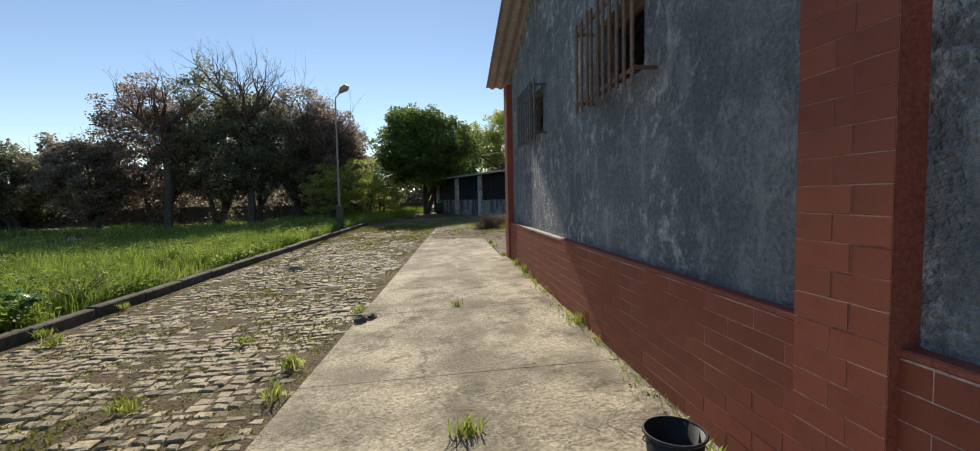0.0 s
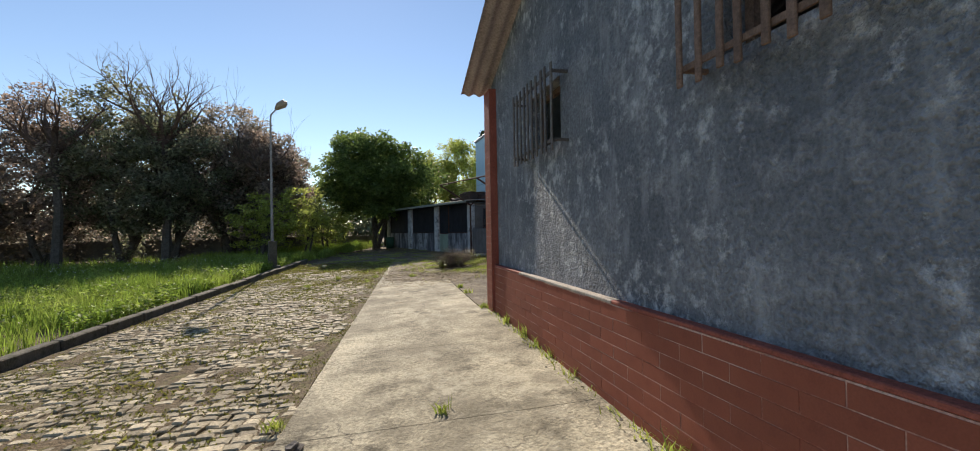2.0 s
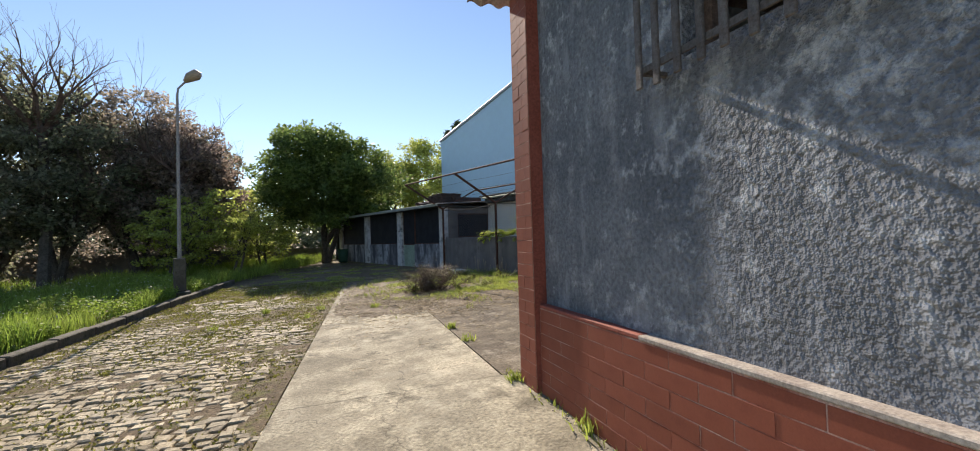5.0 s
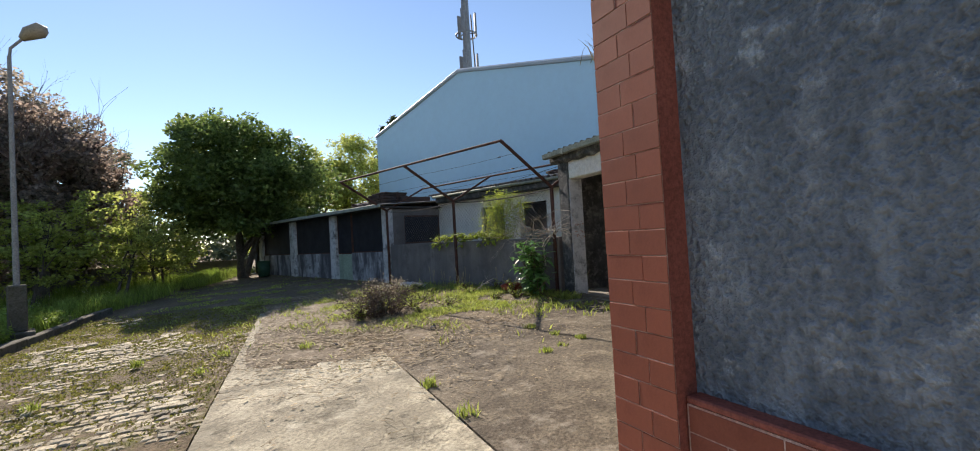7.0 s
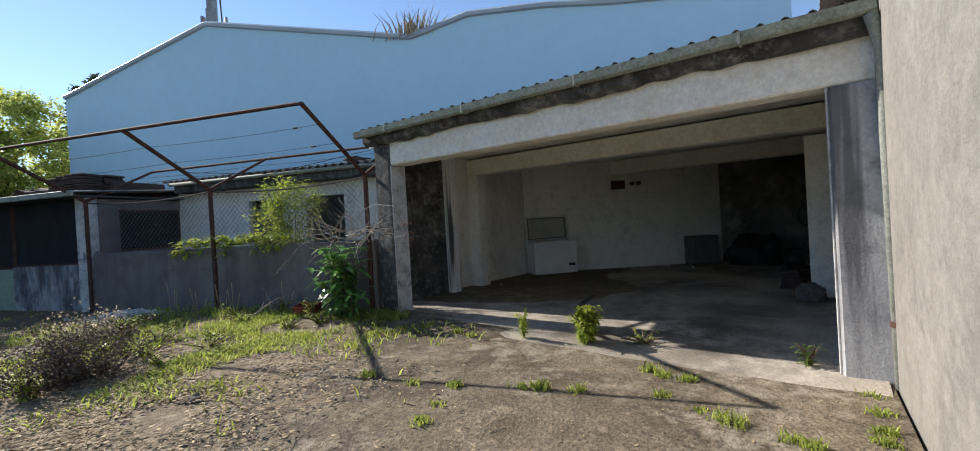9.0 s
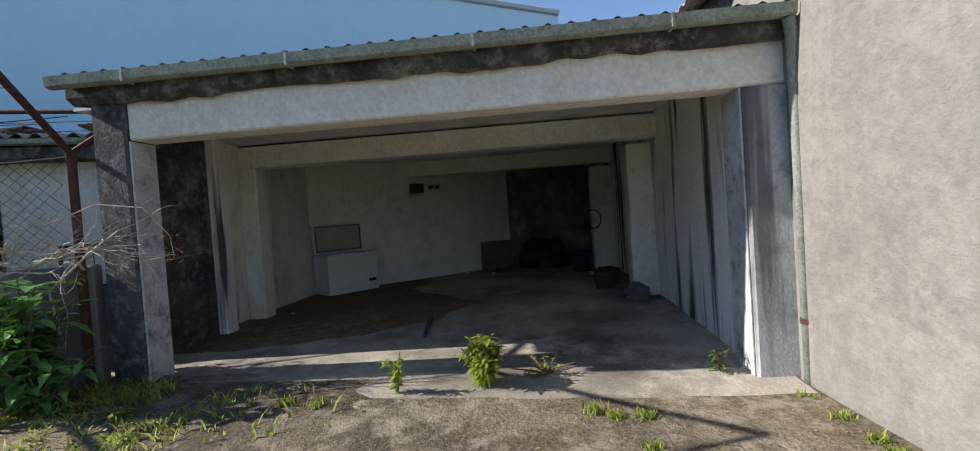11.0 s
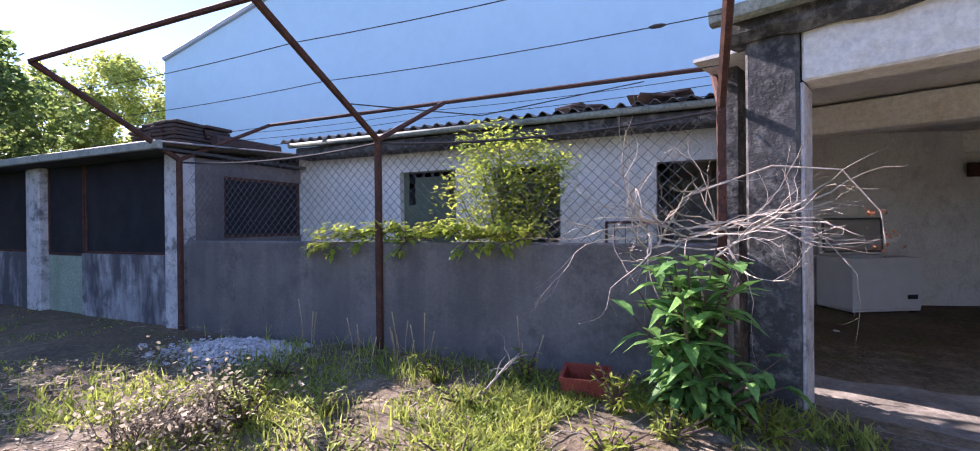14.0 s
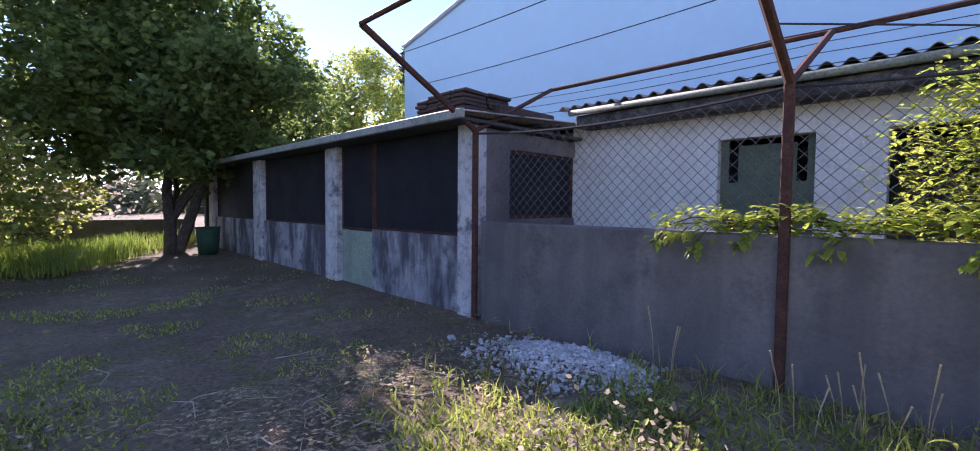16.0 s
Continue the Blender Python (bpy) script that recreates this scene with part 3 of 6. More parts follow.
part("ledge", Geo().box(PLINTH - 0.004, W0 + 0.004, -1.36, -0.035, 0.957, 0.985, bevel=0.006), RED_PLAIN, core)
part("ledge", Geo().box(PLINTH - 0.004, W0 + 0.004, -16.0, -3.78, 0.957, 0.985, bevel=0.006), RED_PLAIN, core)
brick_meshes = {}
def brick(parent, x, y0, y1, z0, z1, proud):
    key = (round(y1 - y0, 3), round(z1 - z0, 3), proud)
    if key not in brick_meshes:
        brick_meshes[key] = Geo().box(-proud, 0, 0, y1 - y0, 0, z1 - z0, bevel=min(0.004, proud * 0.6)).mesh("brick", RED_BRICK)
    part("brick", brick_meshes[key], None, parent, m=pose(x + rng.uniform(-0.001, 0.001), y0, z0))
course = 0.1
for r in range(8):
    z0 = 0.15 + r * course
    u = -9.0 - 0.2 * (r % 2)
    while u < -0.06:
        u1 = min(u + 0.40, -0.04)
        if u1 - u > 0.05:
            brick(core, PLINTH, u + 0.0028, u1 - 0.0028, z0 + 0.0028, z0 + course - 0.0028, 0.0022)
        u = u1 if u1 == -0.04 else u + 0.40

# pilasters faced with bricks laid alternately
end_bricks = {}
for p0, p1 in ((-7.90, -7.50), (-0.03, 0.315)):
    top = wall_top(min(p1, 0.25)) - 0.02
    pil = part("pilaster", Geo().box(PILASTER + 0.006, 0.42, p0 + 0.004, p1 - 0.006, -0.25, top), RED_PLAIN, shed, "pilaster faced with red painted bricks")
    part("joint_backing", Geo().box(PILASTER, PILASTER + 0.005, p0 + 0.005, p1 - 0.006, -0.2, top - 0.03), PALE_JOINT, pil)
    z, r = 0.067, 0
    while z < top - 0.10:
        cut = p0 + (p1 - p0) * (0.377 if r % 2 else 0.565)
        brick(pil, PILASTER, p0 + 0.0015, cut - 0.0015, z + 0.0018, z + 0.1018, 0.0028)
        brick(pil, PILASTER, cut + 0.0015, p1 - 0.0015, z + 0.0018, z + 0.1018, 0.0028)
        if p1 > 0:
            split = 0.30 if r % 2 else 0.20
            for x0, x1 in ((PILASTER + 0.002, split - 0.002), (split + 0.002, 0.425)):
                key = round(x1 - x0, 3)
                if key not in end_bricks:
                    end_bricks[key] = Geo().box(0, x1 - x0, 0, 0.008, 0, 0.0995, bevel=0.002).mesh("brick", RED_BRICK)
                part("brick", end_bricks[key], None, pil, m=pose(x0, p1 - 0.006, z + 0.0025))
        z, r = z + 0.1036, r + 1

# ---------------------------------------------------------------- garage
garage = thing("garage", "open whitewashed garage with mouldy columns and concrete beams", "garage", GARAGE)
FL = 0.44
def garage_floor(x, y):
    """The garage floor rises from the yard to its level part."""
    low = local_earth(GARAGE, -0.3, y) + 0.02
    return low + (FL - low) * min(1.0, max(0.0, (x + 0.3) / 2.9)) ** 0.8
g = Geo()
nx, ny = 30, 30
for j in range(ny + 1):
    for i in range(nx + 1):
        x, y = (-0.42 + 3.1 * i / 26) if i <= 26 else 2.68 + 7.82 * (i - 26) / 4, 0.05 + 6.25 * j / ny
        g.v.append(Vector((x, y, garage_floor(x, y) - (0.012 if i == 0 else 0) + (0.004 * noise.noise((x * 2, y * 2, 6))))))
g.f = [(j * (nx + 1) + i, j * (nx + 1) + i + 1, (j + 1) * (nx + 1) + i + 1, (j + 1) * (nx + 1) + i) for j in range(ny) for i in range(nx)]
g.box(-0.40, 10.48, 0.07, 6.28, 0.0, 0.22)
part("floor_slab", g, GARAGE_FLOOR, garage, "stained screed floor")
part("column", Geo().box(0.0, 0.32, 5.52, 5.84, 0.1, 3.0, bevel=0.02), BLACK_MOULD, garage, "mould-blackened concrete column")
part("column", Geo().box(0.0, 0.36, -0.04, 0.33, 0.1, 2.615, bevel=0.02), GREY_COLUMN, garage, "white column with grey damp stains")
part("plaster_edge", Geo().box(0.03, 0.37, 0.331, 0.35, 0.3, 2.615, bevel=0.006), WHITE_PEEL, garage, "whitewashed inner face of the column")
part("front_beam", Geo().box(0.02, 0.30, -0.04, 5.51, 2.62, 3.0, bevel=0.015), WHITE_BEAM, garage, "rough white front beam")
g = Geo()
n = 90
for i in range(n + 1):
    y = 0.02 + 5.93 * i / n
    low = 2.94 + 0.05 * noise.noise((y * 1.1, 2, 0)) + 0.03 * noise.noise((y * 5, 7, 0))
    g.v += [Vector((-0.10 + 0.012 * noise.noise((y * 6, 1, 5)), y, 3.09)), Vector((-0.10 + 0.02 * noise.noise((y * 4, 1, 0)), y, low + 0.05)), Vector((-0.03, y, low)), Vector((0.25, y, 2.98)), Vector((0.25, y, 3.09))]
g.f = [(i * 5 + j, i * 5 + (j + 1) % 5, i * 5 + 5 + (j + 1) % 5, i * 5 + 5 + j) for i in range(n) for j in range(5)] + [(0, 4, 3, 2, 1), tuple(n * 5 + j for j in range(5))]
part("fascia", g, BLACK_MOULD, garage, "blackened crumbling concrete fascia")
part("plaster_edge", Geo().box(0.02, 0.30, 5.497, 5.518, FL - 0.05, 2.615, bevel=0.006), WHITE_PEEL, garage, "whitewashed inner face of the column")
part("column", Geo().box(1.76, 2.0, 5.95, 6.215, 0.3, 2.95, bevel=0.02), WHITE_STREAKED, garage)
part("column", Geo().box(2.62, 2.90, 5.95, 6.215, 0.3, 2.66, bevel=0.02), GARAGE_WHITE, garage)
part("column", Geo().box(2.95, 3.25, 0.262, 0.62, FL, 2.62, bevel=0.02), GARAGE_WHITE, garage)
part("column", Geo().box(6.1, 6.4, 0.262, 0.72, FL, 2.62, bevel=0.02), GARAGE_WHITE, garage)
part("middle_beam", Geo().box(2.65, 2.95, 0.262, 6.25, 2.66, 2.97, bevel=0.015), WHITE_BEAM, garage, "white roof beam")
part("back_beam", Geo().box(6.1, 6.4, 0.262, 6.25, 2.68, 3.0, bevel=0.015), WHITE_BEAM, garage)
part("side_wall", Geo().box(0.365, 10.5, -0.02, 0.26, 0.0, 3.0), WHITE_STREAKED, garage, "white wall with black damp streaks")
part("side_wall", Geo().box(1.76, 4.95, 6.22, 6.30, 0.0, 3.0), GARAGE_WHITE, garage)
part("side_wall", Geo().box(0.62, 1.75, 6.06, 6.18, 0.0, 3.0), BLACK_MOULD, garage, "mould-blackened side wall")
part("back_wall", Geo().box(0, 7.5, 0, 0.2, 0.0, 3.0, m=pose(3.45, 7.75, 0, 0, 0, -50)), GARAGE_WHITE, garage, "plain whitewashed back wall")
# dark grey from 7.5 m along the wall onwards
part("back_wall", Geo().box(7.5, 11, 0, 0.2, 0.0, 3.0, m=pose(3.45, 7.75, 0, 0, 0, -50)), DARK_PLASTER, garage, "dark grey far corner of the back wall")
# extra wall piece added to cover the warehouse cladding inside the garage
part("back_wall", Geo().box(15.96, 16.16, 4.2, 7.0, 0.0, 3.0, m=GARAGE.inverted()), DARK_PLASTER, garage, "dark grey far corner of the back wall")
part("ceiling", Geo().box(0.30, 10.5, -0.02, 6.3, 3.002, 3.03), GARAGE_WHITE, garage, "stained pale ceiling sheets")
part("rear_wall", Geo().box(10.3, 10.5, 0.262, 3.0, 0.0, 3.0), GARAGE_WHITE, garage)
part("roof", corrugated(-0.15, 11.0, 0.0, 6.0, lambda x, y: 3.168 + 0.015 * x, along="x", height=0.034), ROOF_DARK, garage, "corrugated fibre-cement roof")
gut = Geo()
prof = [(-0.12, 3.13), (-0.125, 3.07), (-0.15, 3.055), (-0.20, 3.055), (-0.225, 3.07), (-0.235, 3.148), (-0.227, 3.148), (-0.217, 3.078), (-0.195, 3.065), (-0.15, 3.065), (-0.133, 3.08), (-0.128, 3.13)]
for y in (0.02, 6.0):
    gut.v += [Vector((x, y, z)) for x, z in prof]
k = len(prof)
gut.f = [(j, (j + 1) % k, k + (j + 1) % k, k + j) for j in range(k)] + [tuple(reversed(range(k))), tuple(range(k, 2 * k))]
gutter = part("gutter", gut, SHED_GUTTER, garage, "pale green metal gutter")
for y in (0.9, 2.4, 3.9, 5.3):
    part("bracket", Geo().box(-0.240, -0.12, y - 0.010, y + 0.010, 3.048, 3.152), GUTTER, gutter)
pipe = part("downpipe", Geo().tube([(-0.17, 0.06, 3.06), (-0.15, 0.03, 2.95), (-0.10, 0.0, 2.8), (-0.08, -0.02, 0.27)], 0.045, 10), GUTTER, garage, "pale grey downpipe", smooth=True)
for z in (0.75, 2.05):
    part("clip", Geo().tube([(-0.08, -0.02, z), (-0.08, -0.02, z + 0.04)], 0.056, 10), RUST, pipe)

# ---------------------------------------------------------------- fence wall and fence
FX = 9.85
solid("boundary_wall", Geo().box(FX, FX + 0.16, 12.9, 18.78, 0.1, 1.55, bevel=0.015), FENCE_WALL, "dark damp rendered boundary wall under the wire fence", "wall")
fence = thing("wire_fence", "rusty chain-link fence with outward and inward arms on a wall", "fence")
post_ys = (12.97, 15.92, 18.84)
for y in post_ys:
    post = part("post", Geo().box(FX - 0.055, FX - 0.005, y - 0.03, y + 0.03, earth(FX, y) - 0.05, 2.56, bevel=0.006), RUST, fence)
    part("arm", Geo().tube([(FX - 0.03, y, 2.53), (8.45, y, 3.29)], 0.032, 6), RUST, post)
    part("arm", Geo().tube([(FX - 0.03, y, 2.53), (11.14, y, 3.20)], 0.028, 6), RUST, post)
part("top_rail", Geo().tube([(8.45, 12.97, 3.29), (8.45, 15.92, 3.29), (8.45, 18.84, 3.29)], 0.024, 6), RUST, fence)
part("top_rail", Geo().tube([(11.14, 12.97, 3.2), (11.14, 18.84, 3.2)], 0.024, 6), RUST, fence)
for y0, y1 in zip(post_ys, post_ys[1:]):
    part("cable", Geo().tube([(FX - 0.03, y0 + (y1 - y0) * t / 8, 2.50 - 0.30 * (t / 8) * (1 - t / 8)) for t in range(9)], 0.012, 5), DARK_WIRE, fence)
    for k in (0.25, 0.5, 0.75):
        for ex, ez in ((8.45, 3.29), (11.14, 3.2)):
            x, z = FX + (ex - FX) * k, 2.53 + (ez - 2.53) * k
            part("wire", Geo().tube([(x, y0 + (y1 - y0) * t / 6, z - 0.10 * (t / 6) * (1 - t / 6)) for t in range(7)], 0.0035, 4), DARK_WIRE, fence)
# chain-link mesh: two crossing sets of wires
g = Geo()
for s in (1, -1):
    y = 11.9
    while y < 19.9:
        a, b = (y, 1.56), (y + s * 0.95, 2.50)
        lo, hi = 13.0, 18.82
        pts = [(a[0] + (b[0] - a[0]) * t, a[1] + (b[1] - a[1]) * t) for t in (0, 0.25, 0.5, 0.75, 1)]
        pts = [p for p in pts if lo <= p[0] <= hi]
        if len(pts) > 1:
            g.tube([(FX + 0.05 + 0.004 * s, p[0], p[1]) for p in pts], 0.0028, 3, cap=False)
        y += 0.095
tagged(part("chain_link", g, WIRE, fence), "sagging chain-link wire mesh")

# ---------------------------------------------------------------- house behind the fence, with its verandah
house = thing("low_house", "low neglected white house with screened verandah", "house")
HX = 11.8
holes = [(-0.0 + 16.12, 17.02, 1.0, 2.47), (14.66, 15.58, 0.6, 2.46), (12.90, 13.53, 0.9, 2.40)]
g = wall_with_holes((12.6, 18.95), (0.2, 2.85), 0.2, holes)
part("wall", g, WHITE_WALL, house, "whitewashed wall", m=pose(HX, 0, 0))
# walls behind the verandah, their colour darkened for the unlit rooms
part("wall", Geo().box(HX, HX + 0.2, 18.95, 30.0, 0.2, 2.75), ROOM_SHADE, house)
part("wall", Geo().box(17.0, 17.2, 12.6, 30.0, 0.2, 2.75), ROOM_SHADE, house)
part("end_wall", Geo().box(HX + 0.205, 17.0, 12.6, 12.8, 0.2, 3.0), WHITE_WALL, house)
part("end_wall", Geo().box(9.9, 17.0, 29.8, 30.0, 0.45, 2.62), ROOM_SHADE, house)
part("ceiling_board", Geo().box(HX + 0.205, 17.0, 12.8, 18.9, 2.80, 2.84), ROOM_SHADE, house)
part("floor_slab", Geo().box(9.9, 17.0, 12.7, 30.0, 0.1, 0.44), YARD, house)
win = part("window", Geo().box(HX + 0.10, HX + 0.13, 16.12, 17.02, 1.0, 2.0).box(HX + 0.10, HX + 0.13, 16.12, 16.2, 2.0, 2.47).box(HX + 0.10, HX + 0.13, 16.94, 17.02, 2.0, 2.47), SHUTTER, house, "green wooden window leaf")
part("shutter_slats", Geo().box(HX + 0.135, HX + 0.15, 16.3, 16.85, 1.4, 2.4), SHUTTER, win)
part("eave_beam", Geo().box(HX - 0.32, HX + 0.2, 12.6, 18.7, 2.74, 2.90, bevel=0.02), BLACK_MOULD, house, "blackened concrete eave")
part("gutter", Geo().tube([(HX - 0.38, 12.6, 2.93), (HX - 0.38, 18.75, 2.93)], 0.042, 8), SHED_GUTTER, house, "mossy grey-green gutter", smooth=True)
part("roof", corrugated(HX - 0.42, 17.3, 12.4, 18.9, lambda x, y: 3.035 + 0.10 * (x - HX), height=0.032, along="x"), ROOF_SHEET, house, "corrugated roof")
part("roof", corrugated(9.55, 17.3, 18.75, 30.0, lambda x, y: 2.70 + 0.06 * (x - 9.6), along="x"), ROOF_SHEET, house, "verandah roof sheet")
part("eave_board", Geo().box(9.50, 9.56, 18.72, 30.0, 2.62, 2.72, bevel=0.008), GUTTER, house)
# verandah ceiling, shade put into its colour too
part("ceiling_board", Geo().box(9.56, 17.0, 18.8, 30.0, 2.62, 2.655), ROOM_SHADE, house)
# verandah front
for y0, y1 in ((18.90, 19.14), (22.04, 22.42), (25.35, 25.80), (28.8, 29.2)):
    part("column", Geo().box(9.82, 10.06, y0, y1, 0.35, 2.62, bevel=0.012), WHITE_PEEL, house, "peeling white verandah column")
part("half_wall", Geo().box(9.88, 10.02, 19.14, 21.07, 0.3, 1.36), DAMP_WALL, house, "damp-stained half wall")
part("half_wall", Geo().box(9.88, 10.02, 22.42, 25.35, 0.3, 1.36), DAMP_WALL, house)
part("half_wall", Geo().box(9.88, 10.02, 25.80, 28.8, 0.3, 1.36), DAMP_WALL, house)
door = part("door", Geo().box(9.92, 9.96, 21.10, 22.02, 0.47, 1.32, bevel=0.006), GREEN_DOOR, house, "low pale green panel door")
for y0, y1, z0 in ((19.14, 21.07, 1.362), (21.10, 22.04, 1.33), (22.42, 25.35, 1.362), (25.80, 28.8, 1.362)):
    scr = part("screen", Geo().box(9.94, 9.955, y0 + 0.02, y1 - 0.02, z0, 2.615), NET, house, "dark shade-net screen")
    part("frame", Geo().box(9.925, 9.965, y0, y0 + 0.035, z0, 2.615).box(9.925, 9.965, y1 - 0.035, y1, z0, 2.615).box(9.925, 9.965, y0 + 0.035, y1 - 0.035, z0, z0 + 0.03), RUST, scr)
# end wall of the verandah with its screened window
g = wall_with_holes((0.0, 1.78), (0.2, 2.6), 0.16, [(0.40, 1.76, 1.56, 2.40)])
part("end_wall", g, FENCE_WALL, house, "dark damp end wall", m=Matrix.Translation((10.06, 18.92, 0)) @ pose(0, 0, 0, 0, 0, -90) @ Matrix.Diagonal((-1, 1, 1, 1)))
scr = part("screen", Geo().box(10.47, 11.8, 18.98, 18.99, 1.56, 2.40), NET, house)
part("frame", Geo().box(10.46, 11.81, 18.955, 18.975, 1.56, 1.60).box(10.46, 11.81, 18.955, 18.975, 2.36, 2.40).box(10.46, 10.50, 18.955, 18.975, 1.60, 2.36).box(11.77, 11.81, 18.955, 18.975, 1.60, 2.36), RUST, scr)
# plain block added to fill out the tile stack, in tile colour
part("chimney", Geo().box(10.6, 11.7, 19.2, 20.2, 2.7, 3.0, bevel=0.02), TILE, house, "plain dark block behind the stacked clay tiles")

# ---------------------------------------------------------------- blue warehouse and mast
ware = thing("warehouse", "large pale blue metal-clad warehouse behind the house", "warehouse")
BX = 16.2
line = [(29.4, 7.4), (22.5, 9.0), (15.0, 7.3), (13.2, 7.65), (11.0, 7.5), (9.2, 7.25), (5.2, 6.9)]
g = Geo()
n = len(line)
for x in (BX, 60.0):
    g.v += [Vector((x, y, z)) for y, z in line] + [Vector((x, line[-1][0], 0)), Vector((x, line[0][0], 0))]
g.f = [tuple(reversed(range(n + 2))), tuple(range(n + 2, 2 * n + 4))] + [(j, (j + 1) % (n + 2), n + 2 + (j + 1) % (n + 2), n + 2 + j) for j in range(n + 2)]
part("cladding", g, BLUE_SHEET, ware, "smooth pale blue cladding")
for (y0, z0), (y1, z1) in zip(line, line[1:]):
    part("verge_trim", Geo().tube([(BX - 0.02, y0, z0), (BX - 0.02, y1, z1)], 0.09, 6), TRIM_BLUE, ware)

mast = thing("antenna_mast", "steel telecom mast with panel antennas", "mast", pose(30, 36.4, 0))
part("pole", Geo().tube([(0, 0, 0), (0, 0, 27)], [0.45, 0.3], 10), MAST, mast)

# ---------------------------------------------------------------- kerb and lamp post
kerb = tagged(new("kerb"), "dark weathered kerb stones between cobbles and meadow", "kerb", kind="structure")
kd = Vector((4.66, 10.56, 0)).normalized()
kp = Vector((-2.71, 6.65, 0)) - kd * 14
for i in range(34):
    a = kp + kd * (i * 0.9 + rng.uniform(-0.01, 0.01))
    L = 0.88
    zz = earth(a.x, a.y)
    part("kerb_stone", Geo().box(-0.16, 0.0, 0, L, -0.15, 0.12 + rng.uniform(-0.01, 0.01), bevel=0.015), KERB, kerb,
         m=Matrix.Translation((a.x, a.y, zz)) @ pose(0, 0, 0, math.degrees(math.atan2(earth(*(a + kd * 5).xy) - zz, 5)), rng.uniform(-2, 2), -23.8 + rng.uniform(-0.6, 0.6)))

post = thing("street_lamp", "slim concrete lamp post with angled lamp head", "street lamp", pose(2.42, 19.25, 0.25))
part("base", Geo().box(-0.22, 0.22, -0.3, 0.3, -0.15, 0.18, bevel=0.02).box(-0.13, 0.13, -0.13, 0.13, 0.18, 1.0, bevel=0.02), KERB, post, "dark concrete base")
part("pole", Geo().tube([(0, 0, 0.2), (0, 0, 5.1)], [0.05, 0.03], 8), POLE, post)
part("bracket", Geo().tube([(0, 0, 5.05), (0.02, 0, 5.25), (0.22, -0.05, 5.5)], 0.025, 6), POLE, post)
part("lamp_head", Geo().tube([(0.16, -0.03, 5.44), (0.26, -0.06, 5.56), (0.42, -0.08, 5.66), (0.52, -0.09, 5.68)], [0.05, 0.12, 0.14, 0.05], 10), LAMP_HEAD, post, smooth=True)


# ---------------------------------------------------------------- trees
def branches(g, p, way, length, r, depth, r_, tips, spread=0.7, bend=0.25, kids=(2, 3), up=0.12, sides=5):
    pts, rad = [Vector(p)], [r]
    d = Vector(way).normalized()
    n = 3
    for i in range(n):
        d = (d + Vector((r_.uniform(-bend, bend), r_.uniform(-bend, bend), r_.uniform(-bend, bend) + up))).normalized()
        pts.append(pts[-1] + d * length / n)
        rad.append(r * (1 - 0.42 * (i + 1) / n))
    g.tube(pts, rad, max(3, sides), cap=False)
    if depth == 0:
        tips.append((pts[-1], d))
        return
    for k in range(r_.randint(*kids)):
        s = r_.choice((1, 2, 3)) if k else 3
        a = (d + Vector((r_.uniform(-1, 1), r_.uniform(-1, 1), r_.uniform(-0.5, 0.8))) * spread).normalized()
        branches(g, pts[s], a, length * r_.uniform(0.6, 0.85), rad[s] * 0.72, depth - 1, r_, tips, spread, bend, kids, up, sides - 1)


def leaf_cloud(g, centres, per, radius, size, r_, squash=0.8, flat=1.0):
    """Loose leaves, each a small lozenge, scattered about the centres."""
    n = len(centres) * per
    q = np.random.RandomState(r_.randint(0, 99999))
    c = np.repeat(np.array([tuple(p) for p in centres]), per, axis=0)
    off = q.normal(size=(n, 3))
    off *= (np.minimum(1.0, 1.7 / np.linalg.norm(off, axis=1)))[:, None]
    p = c + off * np.array([1, 1, squash]) * radius * 0.6
    a = q.uniform(-1, 1, (n, 3)) * np.array([1, 1, 0.6])
    a /= np.linalg.norm(a, axis=1)[:, None]
    b = np.cross(a, q.uniform(-1, 1, (n, 3)))
    b /= np.linalg.norm(b, axis=1)[:, None] + 1e-9
    a[:, 2] *= flat
    b[:, 2] *= flat
    s = (size * q.uniform(0.6, 1.3, n))[:, None]
    v = np.stack([p, p + a * s * 0.5 + b * s * 0.3, p + a * s, p + a * s * 0.5 - b * s * 0.3], axis=1).reshape(-1, 3)
    i = len(g.v)
    g.v += v.tolist()
    g.f += (np.arange(n * 4).reshape(-1, 4) + i).tolist()


def crown_points(n, rx, ry, rz, cz, r_, lumps=2.2, low=-1.0):
    """Points in the outer shell of a lumpy crown."""
    out = []
    while len(out) < n:
        d = Vector((r_.gauss(0, 1), r_.gauss(0, 1), r_.gauss(0, 1))).normalized()
        if d.z < low:
            continue
        k = (0.80 + 0.34 * noise.noise(d * lumps + Vector((rx, cz, ry))) + 0.16 * noise.noise(d * lumps * 2.6 + Vector((cz, rx, 4)))) * (1 - 0.5 * r_.random() ** 2.2)
        out.append(Vector((d.x * rx * k, d.y * ry * k, cz + d.z * rz * k)))
    return out


